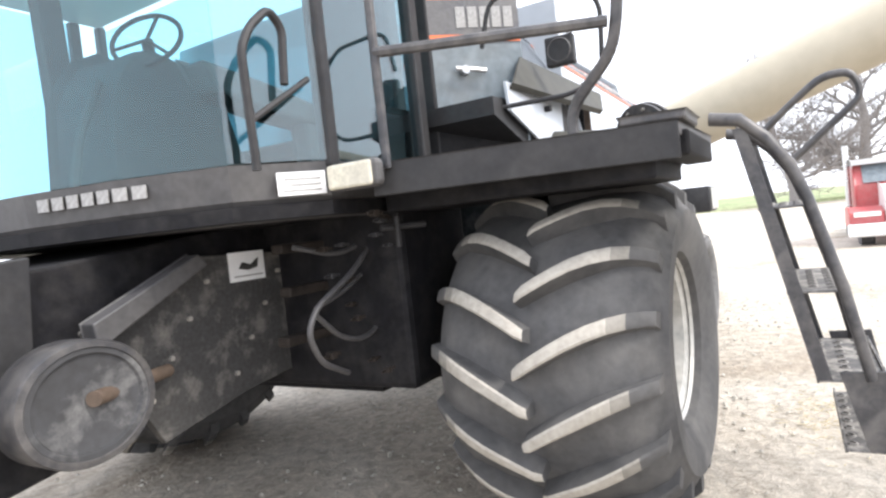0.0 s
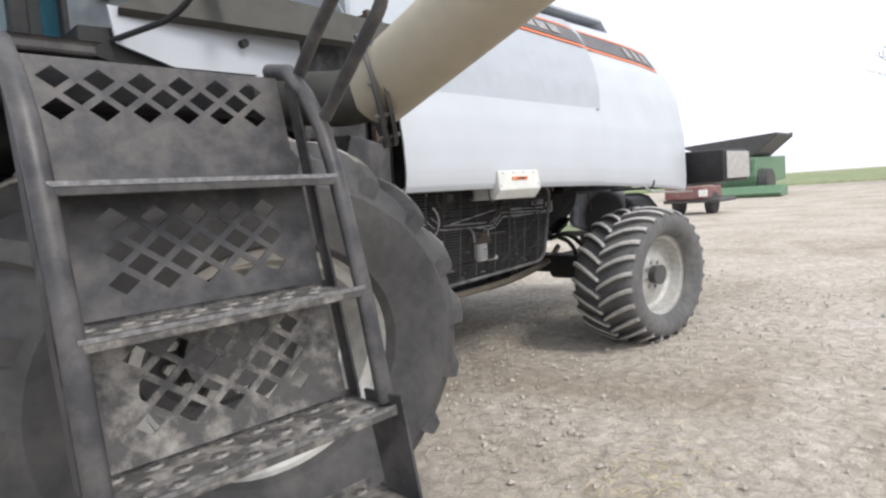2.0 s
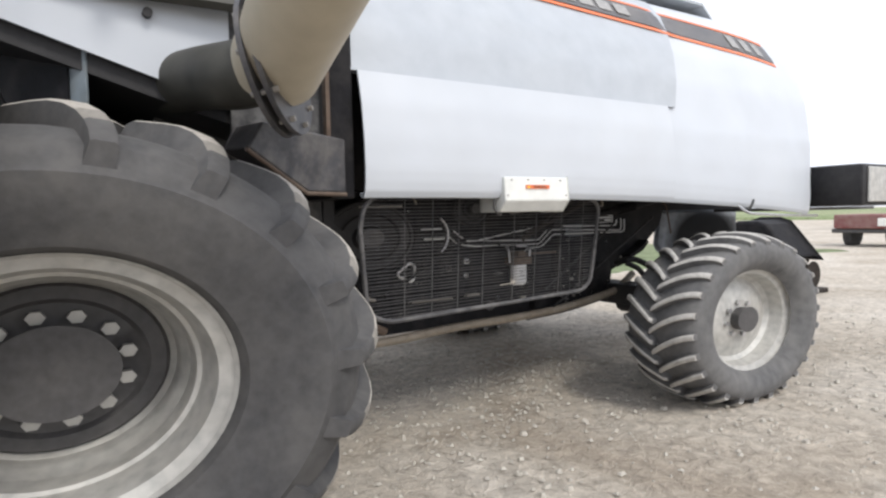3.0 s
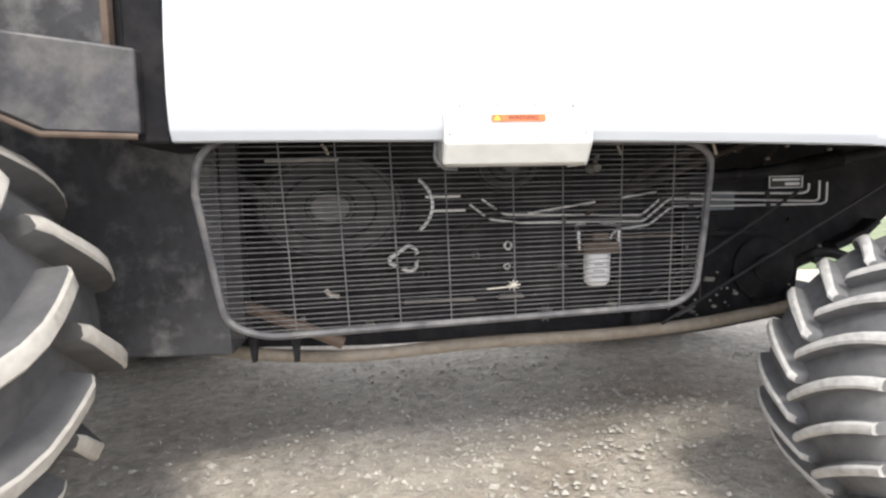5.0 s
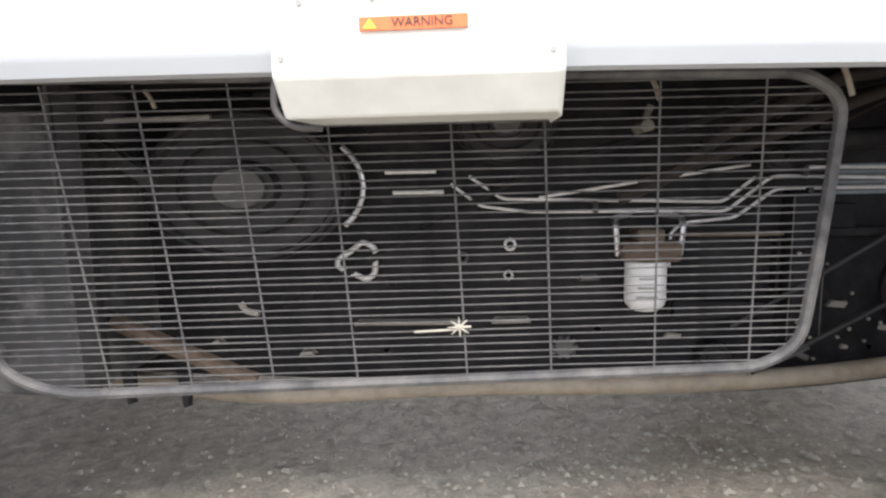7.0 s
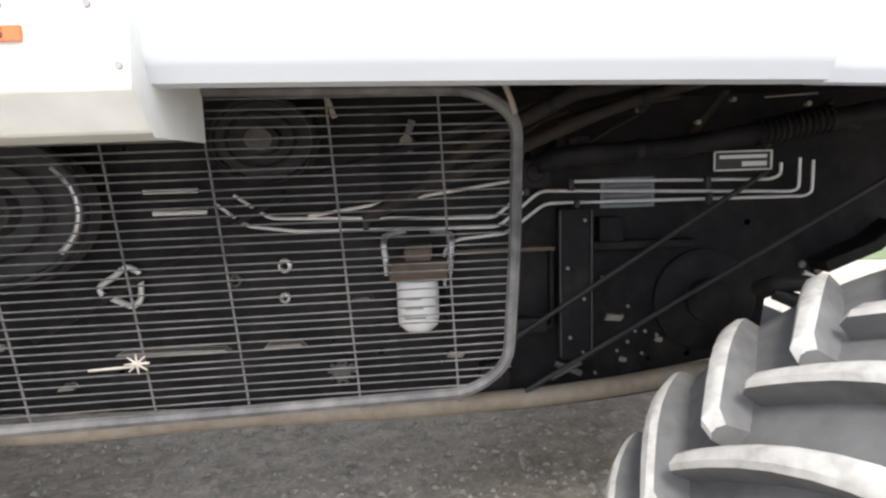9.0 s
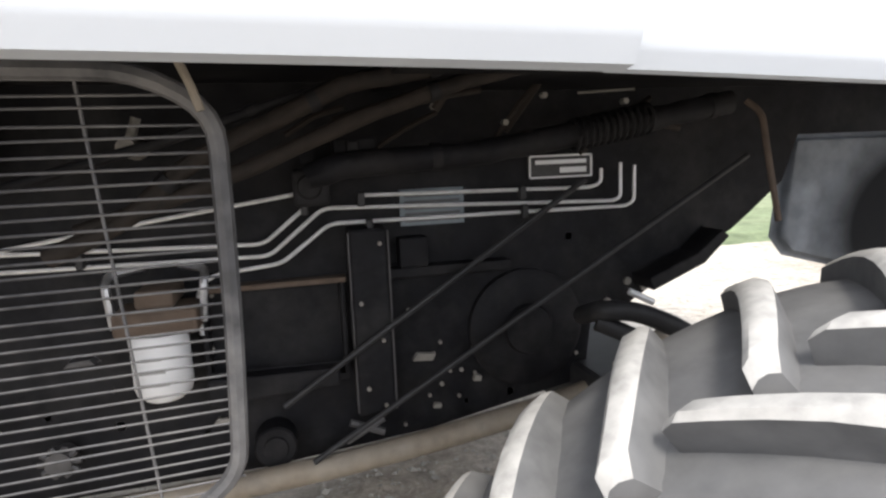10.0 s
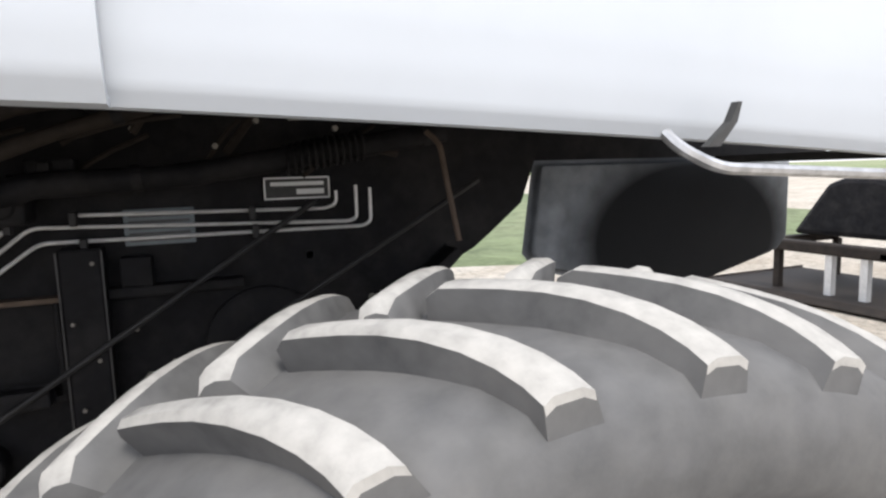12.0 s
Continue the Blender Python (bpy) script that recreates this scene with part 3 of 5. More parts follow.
def panel(name, x0, x1, z0, z1, mat, out=0.0, label="", rounded=False, nx=24, far=False, lean=(0.0, 0.0), sag=0.0098):
    bm = bmesh.new()
    rows = [p for p in OUTLINE if z0 - 1e-6 <= p[1] <= z1 + 1e-6]
    if z0 > 1.4:
        rows = [(panel_y(z0), z0)] + rows
    if z1 < 2.9:
        rows = rows + [(panel_y(z1), z1)]
    fine = []
    for p, q in zip(rows, rows[1:]):
        fine += [tuple(Vector(p).lerp(Vector(q), k / 4)) for k in range(4)]
    fine.append(rows[-1])
    grid = []
    for y, z in fine:
        end = x1 + (0.38 * min(1.0, max(0.0, z - 1.6)) - 0.9 * (max(0.0, z - 2.6) / 0.38) ** 2 if rounded else 0.0)
        up = max(0.0, z - 1.93)
        xs = [x0 + lean[0] * up + (end + lean[1] * up - x0 - lean[0] * up) * i / nx for i in range(nx + 1)]
        row = [(x, y - out + 0.06 * (max(0.0, x - 7.8) / 0.7) ** 2, z - sag * max(0.0, x - 4.6) ** 2 * min(1.0, max(0.0, 1.75 - z) / 0.35)) for x in xs]
        grid.append([(x, 6.4 - yy, z) for x, yy, z in row] if far else row)
    sheet(bm, grid, 0.012)
    return part(name, bm, mat, combine, label, smooth=True)


panel("side_panel", 4.589, 6.735, 1.33, 1.925, WHITE, label="silver-white lower side panel with a rolled bottom edge", sag=0.0074)
panel("side_panel", 6.725, 8.55, 1.33, 2.98, WHITE, -0.022, label="silver-white rear side panel with a rounded corner", rounded=True, lean=(0.36, 0.0))
panel("upper_panel", 4.4, 6.83, 1.93, 2.98, WHITE2, -0.004, label="silver upper side panel", lean=(0.0, 0.36))
panel("side_panel", 4.4, 8.55, 1.33, 2.98, WHITE, label="silver-white panel on the far side", rounded=True, far=True)
bm = bmesh.new()
prism(bm, [(y + 0.16, z) for y, z in OUTLINE[4:12]] + [(6.24 - y, z) for y, z in OUTLINE[11:3:-1]], "x", 7.85, 7.89)
part("tail_bulkhead", bm, SOOT, combine)
bm = bmesh.new()
prism(bm, [(y + 0.1, z) for y, z in OUTLINE[4:9]] + [(6.3 - y, z) for y, z in OUTLINE[8:3:-1]], "x", 8.5, 8.53)
part("tail_cover", bm, WHITE2, combine, "silver tail cover")
bm = bmesh.new()
prism(bm, [(4.42, 2.93), (7.9, 2.93), (8.5, 2.45), (8.5, 2.43), (7.9, 2.91), (4.42, 2.91)], "y", 2.3, 4.1)
part("top_cover", bm, WHITE2, combine, "silver top cover")
# black sheet added over the recess to keep light out of it
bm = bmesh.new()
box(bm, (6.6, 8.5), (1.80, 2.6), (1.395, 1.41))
part("recess_closure", bm, SOOT, combine)
bm = bmesh.new()
prism(bm, [(7.515, 1.264), (7.54, 1.264), (7.572, 1.30), (7.58, 1.33), (7.573, 1.33), (7.558, 1.30)], "y", 1.662, 1.676)
part("panel_notch", bm, INK, combine)


def band(name, x0, x1, z0, z1, mat, label="", out=0.012, n=16):
    """A decal on the panel; the stripes sink a little towards the tail."""
    bm = bmesh.new()
    grid = []
    for j in range(5):
        row = []
        for i in range(n + 1):
            x = x0 + (x1 - x0) * i / n
            z = z0 + (z1 - z0) * j / 4 - 0.05 * (x - 8.4)
            row.append((x, panel_y(z) - out + (0.026 if x > 6.98 else 0.004) + 0.06 * (max(0.0, x - 7.8) / 0.7) ** 2, z))
        grid.append(row)
    sheet(bm, grid, 0.003)
    return part(name, bm, mat, combine, label)


band("decal_stripe", 4.4, 8.40, 2.405, 2.428, ORANGE, "orange-red pinstripe")
band("decal_stripe", 4.4, 8.40, 2.44, 2.59, STRIPE, "charcoal stripe with a maker's name in pale bars")
band("decal_stripe", 4.4, 8.40, 2.602, 2.625, ORANGE, "orange-red pinstripe")
for k in range(7):
    band("name_bar", 5.62 + 0.16 * k, 5.74 + 0.16 * k, 2.475, 2.555, PALE, out=0.018, n=2)
for k in range(3):
    band("model_bar", 7.80 + 0.17 * k, 7.89 + 0.17 * k, 2.46, 2.57, PALE, out=0.018, n=2)

# warning guard box on the panel
bm = bmesh.new()
prism(bm, [(1.660, 1.455), (1.650, 1.333), (1.70, 1.275), (1.88, 1.275), (1.88, 1.455)], "x", 5.354, 5.789)
guard = part("guard_box", bm, CREAM, combine, "pale sheet-metal guard box with a warning label", bevel=0.006)
bm = bmesh.new()
tube(bm, [(5.335, 1.72, 1.345), (5.33, 1.72, 1.29), (5.36, 1.72, 1.263), (5.40, 1.75, 1.263)], 0.006, bend=0.02)
part("guard_handle", bm, GREY, guard)

# grille over the drive
def grille_y(x, z):
    """The grille stands a little askew: its front end is further out, and it leans outwards at the top."""
    return 1.845 + 0.088 * (x - 4.6) - 0.13 * (z - 0.9)


bm = bmesh.new()
tube(bm, [(x, grille_y(x, z), z) for x, z in ((4.612, 1.20), (4.625, 1.31), (4.70, 1.372), (6.25, 1.352), (6.33, 1.305), (6.325, 1.05), (6.312, 0.82), (6.235, 0.765), (4.78, 0.738), (4.665, 0.79), (4.612, 1.20))], 0.012, bend=0.09)
grille = part("side_grille", bm, WIRE, combine, "dusty wire grille in a bent tube frame", smooth=True)
n = 35
for k in range(n):
    z = 0.755 + k * 0.0173
    lx = 4.618 + (0.09 if z < 0.775 else max(0.0, (1.2 - z) / 0.42 * 0.05))
    rx = 6.322 - 1.6 * max(0.0, 0.81 - z) - 1.1 * max(0.0, z - 1.30)
    sag = [random.uniform(-0.003, 0.003) for _ in range(4)]
    bm = bmesh.new()
    tube(bm, [(x, grille_y(x, z), z + dz + 0.010 * (x - 4.6) / 1.7 * (1 - k / n)) for x, dz in zip((lx, 5.2, 5.8, rx), sag)], 0.00165, seg=5)
    part("grille_wire", bm, WIRE, grille)
for x in (4.871, 5.041, 5.212, 5.386, 5.614, 5.789, 6.003, 6.199):
    bm = bmesh.new()
    tube(bm, [(x + 0.012, grille_y(x, 0.745) + 0.004, 0.745), (x, grille_y(x, 1.05) + 0.004, 1.05), (x - 0.012, grille_y(x, 1.355) + 0.004, 1.355)], 0.0023, seg=5)
    part("grille_upright", bm, WIRE, grille)

# pulleys, belts and fittings behind the grille
SIDE = Matrix.Translation((-0.547, 0, -0.122)) @ Matrix.Diagonal((1.078, 1, 1.11, 1))    # the body side and all that is fixed to it
SITE = SIDE


def pulley(name, x, z, r, y, depth, mats, label):
    bm = bmesh.new()
    c = (x, y, z)
    lathe(bm, [(r, 0), (r * 0.93, depth * 0.5), (r, depth), (r * 0.9, depth), (r * 0.88, depth * 0.6), (r * 0.35, depth * 0.6), (r * 0.3, depth * 0.2), (r * 0.0005, depth * 0.2)], c, 48)
    lathe(bm, [(r, 0), (r * 0.9, 0), (r * 0.87, depth * 0.35), (r * 0.36, depth * 0.4), (r * 0.32, -depth * 0.2), (r * 0.0005, -depth * 0.2)], c, 48)
    ob = part(name, bm, mats, combine, label, smooth=True)
    bm = bmesh.new()
    disc(bm, c, r * 0.25, y - 0.03, y + 0.14, 18)
    part("shaft_end", bm, GREY, ob)
    for k in (0.97, 0.62):
        bm = bmesh.new()
        tube(bm, [(x + r * k * math.cos(a), y - 0.004, z + r * k * math.sin(a)) for a in np.linspace(0, math.tau, 41)], 0.005, seg=6)
        part("pulley_ring", bm, SOOT, ob, smooth=True)
    return ob


SITE = oval((4.963, 2.44, 1.14), 1.38)
pulley("drive_pulley", 4.963, 1.14, 0.222, 2.44, 0.05, BLACK, "large dark belt pulley")
SITE = oval((5.722, 2.46, 1.305), 1.28)
pulley("idler_pulley", 5.722, 1.305, 0.115, 2.46, 0.05, BLACK, "small dark belt pulley")
SITE = HERE
bm = bmesh.new()
tube(bm, [(5.20 + 0.165 * math.cos(a), 2.22, 1.148 + 0.135 * math.sin(a)) for a in np.linspace(-0.8, 0.8, 9)], 0.007)
part("belt_guard_rod", bm, STEEL, combine, "bright bent belt-guide rod")
SITE = SIDE
for (x0, z0, x1, z1) in ((5.15, 1.375, 5.84, 1.42), (5.2, 0.815, 5.86, 1.155)):
    bm = bmesh.new()
    tube(bm, [(x0, 2.465, z0), (x1, 2.485, z1)], 0.011, seg=6)
    part("drive_belt", bm, SOOT, combine)
SITE = HERE
# slanting strut
bm = bmesh.new()
prism(bm, [(4.45, 1.355), (4.49, 1.37), (4.76, 1.18), (4.74, 1.15)], "y", 2.33, 2.36)
part("slanted_strut", bm, BLACK, combine, bevel=0.003)
bm = bmesh.new()
tube(bm, [(4.60, 2.34, 0.775), (4.80, 2.34, 0.685), (5.0, 2.36, 0.59)], 0.026, bend=0.05)
part("drain_spout", bm, RUST, combine, "tan sloping spout", smooth=True)
bm = bmesh.new()
box(bm, (4.585, 4.65), (2.205, 2.24), (0.66, 1.40))
part("edge_plate", bm, BLACK, combine, bevel=0.004)
SITE = SIDE
# triangle flange and nuts
bm = bmesh.new()
tube(bm, [(5.375, 2.56, 0.955), (5.408, 2.56, 0.980), (5.444, 2.56, 0.962), (5.440, 2.56, 0.890), (5.416, 2.56, 0.872), (5.332, 2.56, 0.910), (5.332, 2.56, 0.930), (5.375, 2.56, 0.955)], 0.008, bend=0.014)
part("flange", bm, ZINC, combine, "pale three-cornered bearing flange")
for x, z, r in ((5.825, 0.965, 0.018), (5.82, 0.88, 0.014), (5.69, 0.93, 0.017)):
    bm = bmesh.new()
    lathe(bm, [(r, 0.03), (r, 0), (r * 0.6, -0.004), (r * 0.6, 0.02)], (x, 2.57, z), 12)
    part("grommet", bm, ZINC if r != 0.017 else GREY, combine)
rng = random.Random(8)
for k in range(24):
    x, z = rng.uniform(4.9, 7.2), rng.uniform(0.66, 0.86) if k % 3 else rng.uniform(0.68, 1.3)
    if 6.28 < x < 6.66:
        continue
    r = rng.uniform(0.005, 0.011)
    bm = bmesh.new()
    rod(bm, (x, 2.605, z), (x, 2.585, z), r, seg=6)
    part("bolt_head", bm, WORN if k % 3 else ZINC, core)
SITE = SIDE @ Matrix.Translation((0.003, -0.014, 0.004))
for k in range(7):
    x, z, r = rng.uniform(6.6, 7.1), rng.uniform(0.72, 0.90), rng.uniform(0.003, 0.006)
    bm = bmesh.new()
    rod(bm, (x, 2.605, z), (x, 2.594, z), r, seg=6)
    part("bolt_head", bm, WORN, core)
# hydraulic pipes that run rearwards along the body
PY = 2.555
lines = [
    [(5.71, 1.15), (5.80, 1.088), (6.385, 1.071), (6.474, 1.14)],
    [(5.66, 1.13), (5.74, 1.07), (5.87, 1.053), (6.395, 1.047), (6.507, 1.135), (7.165, 1.113), (7.185, 1.12), (7.185, 1.197)],
    [(6.25, 0.90), (6.25, 0.99), (6.282, 1.018), (6.417, 1.03), (6.519, 1.103), (7.20, 1.10), (7.22, 1.11), (7.22, 1.19)],
    [(5.9, 1.09), (6.194, 1.131), (6.453, 1.165)],
    [(6.594, 1.156), (7.109, 1.146), (7.136, 1.155), (7.136, 1.186)],
]
for pts in lines:
    bm = bmesh.new()
    tube(bm, [(x, PY, z) for x, z in pts], 0.0042, seg=8, bend=0.02)
    part("hydraulic_pipe", bm, ZINC, combine, smooth=True)
for x0, x1, z in ((5.48, 5.62, 1.165), (5.50, 5.64, 1.11)):
    bm = bmesh.new()
    tube(bm, [(x0, 2.55, z), (x1, 2.55, z)], 0.006)
    part("short_pipe", bm, ZINC, combine)
for x, z in ((6.585, 1.15), (6.60, 1.095), (6.94, 1.145), (6.945, 1.105), (6.05, 1.065), (6.47, 1.14)):
    bm = bmesh.new()
    box(bm, (x - 0.007, x + 0.007), (2.535, 2.56), (z - 0.016, z + 0.013))
    part("pipe_clip", bm, BLACK, combine, bevel=0.003)
# junction block where the pipes bend
bm = bmesh.new()
box(bm, (6.45, 6.52), (2.46, 2.56), (1.145, 1.215))
part("junction_block", bm, SOOT, combine, bevel=0.008)
SITE = SIDE @ Matrix.Translation((0.012, 0.02, -0.006))
# spin-on filter with its head and two pipes
bm = bmesh.new()
lathe(bm, [(0.0005, 0), (0.05, 0), (0.054, 0.006), (0.054, 0.10), (0.05, 0.115), (0.035, 0.128), (0.0005, 0.13)], (0, 0, 0), 28)
bmesh.ops.rotate(bm, verts=bm.verts, cent=(0, 0, 0), matrix=Matrix.Rotation(radians(-90), 3, "X"))
bmesh.ops.translate(bm, verts=bm.verts, vec=(6.17, 2.48, 0.935))
filt = part("filter_canister", bm, PAPER, combine, "white spin-on hydraulic filter", smooth=True)
bm = bmesh.new()
for k in range(3):
    box(bm, (6.135 + 0.004 * k, 6.19 - 0.005 * k), (2.4235, 2.428), (0.845 + 0.024 * k, 0.85 + 0.024 * k))
part("filter_print", bm, PALE, filt)
bm = bmesh.new()
box(bm, (6.10, 6.25), (2.43, 2.54), (0.937, 0.985))
box(bm, (6.14, 6.21), (2.44, 2.6), (0.985, 1.02))
part("filter_head", bm, RUST, filt, "rusty filter head", bevel=0.008)
for sgn, x in ((-1, 6.10), (1, 6.25)):
    bm = bmesh.new()
    tube(bm, [(x + sgn * 0.005, 2.47, 0.95), (x + sgn * 0.012, 2.47, 1.03), (x + sgn * 0.012, 2.5, 1.045), (x - sgn * 0.04, 2.55, 1.05)], 0.008, bend=0.02)
    part("filter_pipe", bm, STEEL, filt)
SITE = HERE
# straw caught in the wire
bm = bmesh.new()
for k in range(9):
    a = k * 0.8
    rod(bm, (5.612, 1.928, 0.872), (5.612 + 0.024 * math.cos(a), 1.928, 0.872 + 0.02 * math.sin(a)), 0.003, 0.001, seg=4)
rod(bm, (5.52, 1.93, 0.861), (5.612, 1.932, 0.866), 0.0025, seg=4)
straw = part("straw_tuft", bm, STONE, grille, "dry straw caught in the wire")

SITE = HERE
# long hose and sill along the bottom
bm = bmesh.new()
tube(bm, [(4.4, 2.5, 0.56), (4.75, 2.48, 0.515), (5.07, 2.48, 0.50), (5.57, 2.48, 0.537), (6.11, 2.48, 0.543), (6.55, 2.49, 0.565), (6.99, 2.5, 0.627), (7.12, 2.5, 0.655), (7.4, 2.6, 0.75)], 0.028, bend=0.2, seg=12)
part("drain_hose", bm, HOSE, combine, "long tan hose slung under the body", smooth=True)
bm = bmesh.new()
tube(bm, [(6.2, 2.52, 0.518), (6.6, 2.53, 0.535), (7.05, 2.54, 0.60)], 0.016, bend=0.2)
part("drain_hose", bm, GREY, combine, smooth=True)

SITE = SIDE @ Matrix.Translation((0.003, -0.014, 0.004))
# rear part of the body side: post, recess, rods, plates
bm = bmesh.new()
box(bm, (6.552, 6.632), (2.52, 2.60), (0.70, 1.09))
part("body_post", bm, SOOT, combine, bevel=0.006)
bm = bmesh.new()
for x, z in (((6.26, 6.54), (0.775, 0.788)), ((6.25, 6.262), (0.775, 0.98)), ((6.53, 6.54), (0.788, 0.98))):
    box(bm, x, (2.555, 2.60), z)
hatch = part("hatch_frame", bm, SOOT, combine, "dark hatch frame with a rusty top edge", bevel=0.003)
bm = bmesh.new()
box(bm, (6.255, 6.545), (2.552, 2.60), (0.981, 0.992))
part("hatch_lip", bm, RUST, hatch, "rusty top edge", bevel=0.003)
# thin paler rods that draw highlights along the post's edges
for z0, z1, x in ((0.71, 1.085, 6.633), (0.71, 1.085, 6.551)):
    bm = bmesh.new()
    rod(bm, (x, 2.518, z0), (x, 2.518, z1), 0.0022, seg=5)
    part("edge_highlight", bm, GREY, combine)
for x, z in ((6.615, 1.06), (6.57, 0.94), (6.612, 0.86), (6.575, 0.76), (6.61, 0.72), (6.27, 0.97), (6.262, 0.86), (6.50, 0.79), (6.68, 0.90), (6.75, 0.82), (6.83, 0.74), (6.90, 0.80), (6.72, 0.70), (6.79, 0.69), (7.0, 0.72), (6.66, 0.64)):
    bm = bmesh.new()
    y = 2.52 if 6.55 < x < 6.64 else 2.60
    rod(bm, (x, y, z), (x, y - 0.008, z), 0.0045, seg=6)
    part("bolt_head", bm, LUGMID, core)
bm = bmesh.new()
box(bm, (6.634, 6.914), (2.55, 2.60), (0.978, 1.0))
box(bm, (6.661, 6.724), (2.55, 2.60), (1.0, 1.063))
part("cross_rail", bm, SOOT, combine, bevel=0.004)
for a, b in (((6.40, 2.50, 0.751), (7.08, 2.52, 1.165)), ((6.45, 2.48, 0.635), (7.50, 2.52, 1.20))):
    bm = bmesh.new()
    tube(bm, [a, b], 0.0066, seg=8)
    part("control_rod", bm, BLACK, combine, smooth=True)
bm = bmesh.new()
lathe(bm, [(0.044, 0.06), (0.044, 0.005), (0.040, 0.0), (0.026, 0.0), (0.024, -0.006), (0.0005, -0.006)], (6.375, 2.53, 0.655), 28)
part("gearbox", bm, SOOT, combine, "dark round gearbox at the grille's foot")
bm = bmesh.new()
for p, q in (((6.53, 2.5, 0.70), (6.60, 2.5, 0.67)), ((6.52, 2.5, 0.66), (6.60, 2.5, 0.70))):
    tube(bm, [p, q], 0.008)
part("clevis", bm, GREY, combine, "bright worn clevis")
for x, z in ((7.27, 0.90), (7.17, 0.872), (7.225, 0.917), (7.31, 0.942)):
    bm = bmesh.new()
    rod(bm, (x, 2.605, z), (x, 2.592, z), 0.010, seg=8)
    part("bracket_bolt", bm, WORN, core)
bm = bmesh.new()
tube(bm, [(7.21, 2.56, 0.90), (7.27, 2.55, 0.87)], 0.008)
part("cotter_pin", bm, ZINC, core)
# name plate with bars, and a worn instruction decal
bm = bmesh.new()
box(bm, (6.972, 7.128), (2.588, 2.599), (1.169, 1.220))
plate = part("name_plate", bm, INK, combine, "small black plate with pale border and lettering bars")
bm = bmesh.new()
for x, z in (((6.972, 7.128), (1.216, 1.220)), ((6.972, 7.128), (1.169, 1.173)), ((6.972, 6.976), (1.169, 1.220)), ((7.124, 7.128), (1.169, 1.220)), ((6.988, 7.113), (1.20, 1.209)), ((7.048, 7.113), (1.18, 1.192))):
    box(bm, x, (2.584, 2.588), z)
part("plate_print", bm, PAPER, plate)
bm = bmesh.new()
box(bm, (6.673, 6.817), (2.590, 2.599), (1.084, 1.161))
dec = part("worn_decal", bm, BLUEGREY, combine, "worn blue-grey instruction decal")
bm = bmesh.new()
for k in range(5):
    box(bm, (6.683, 6.807), (2.587, 2.590), (1.092 + 0.013 * k, 1.098 + 0.013 * k))
part("decal_print", bm, GREY, dec)
def caked(bm, most):
    """Uneven grease and dirt on the tubes."""
    for v in bm.verts:
        v.co += noise.noise_vector(v.co * 38) * most


# linkage under the panel: bent tubes, a thick tube with a spring, brackets and a strap
SITE = HERE
for pts, r, m in (
        ([(6.0, 1.10), (6.14, 1.16), (6.24, 1.255), (6.37, 1.31), (6.515, 1.38), (6.58, 1.39), (6.75, 1.42)], 0.017, DARKPIPE),
        ([(6.05, 1.14), (6.19, 1.184), (6.36, 1.245), (6.58, 1.336), (6.75, 1.385), (6.9, 1.42)], 0.015, DARKPIPE),
        ([(5.9, 1.21), (6.2, 1.29), (6.45, 1.37), (6.6, 1.41)], 0.010, SOOT),
        ([(6.44, 1.215), (6.52, 1.235), (6.82, 1.249), (7.27, 1.32), (7.4, 1.34)], 0.026, SOOT)):
    bm = bmesh.new()
    y = 2.40 if r > 0.02 else 2.36 - r * 3
    tube(bm, [(x, y, z) for x, z in pts], r, seg=12, bend=0.07)
    caked(bm, 0.22 * r)
    link = part("linkage_tube", bm, m, combine, smooth=True)
    for k in range(1, len(pts) - 1, 2):
        (x0, z0), (x1, z1) = pts[k], pts[k + 1]
        bm = bmesh.new()
        d = Vector((x1 - x0, 0, z1 - z0)).normalized()
        c = Vector((x0 * 0.4 + x1 * 0.6, y, z0 * 0.4 + z1 * 0.6))
        rod(bm, c - d * 0.010, c + d * 0.010, r + 0.003, seg=12)
        part("tube_clamp", bm, SOOT, link, smooth=True)
bm = bmesh.new()
box(bm, (6.495, 6.584), (2.43, 2.50), (1.253, 1.29))
box(bm, (6.52, 6.545), (2.40, 2.44), (1.262, 1.283))
part("linkage_block", bm, SOOT, combine, bevel=0.006)
bm = bmesh.new()
lathe(bm, [(0.0005, -0.03), (0.022, -0.03), (0.03, -0.02), (0.03, 0.05), (0.0005, 0.05)], (6.443, 2.47, 1.194), 16)
box(bm, (6.43, 6.456), (2.46, 2.52), (1.21, 1.26))
part("pipe_union", bm, SOOT, combine, smooth=True)
bm = bmesh.new()
rod(bm, (7.017, 2.395, 1.366), (7.151, 2.395, 1.372), 0.003, seg=6)
part("return_wire", bm, LUGMID, combine, bevel=0.003)
rng = random.Random(31)
for k in range(11):
    x, y, z = rng.uniform(6.45, 7.25), rng.uniform(2.36, 2.52), rng.uniform(1.27, 1.40)
    a, n = rng.uniform(-0.6, 0.9), rng.uniform(0.05, 0.13)
    bm = bmesh.new()
    tube(bm, [(x - n * math.cos(a), y, z - n * math.sin(a)), (x, y - 0.01, z + 0.008), (x + n * math.cos(a), y, z + n * math.sin(a))], rng.uniform(0.005, 0.011), seg=8, bend=0.03)
    caked(bm, 0.002)
    part("linkage_rod", bm, DARKPIPE, combine, smooth=True)
for x, y, z in ((6.70, 2.40, 1.345), (6.95, 2.42, 1.365), (6.86, 2.42, 1.31), (7.12, 2.38, 1.345)):
    bm = bmesh.new()
    rod(bm, (x, y + 0.012, z), (x, y - 0.006, z), 0.007, seg=6)
    part("linkage_nut", bm, WORN, combine)
bm = bmesh.new()
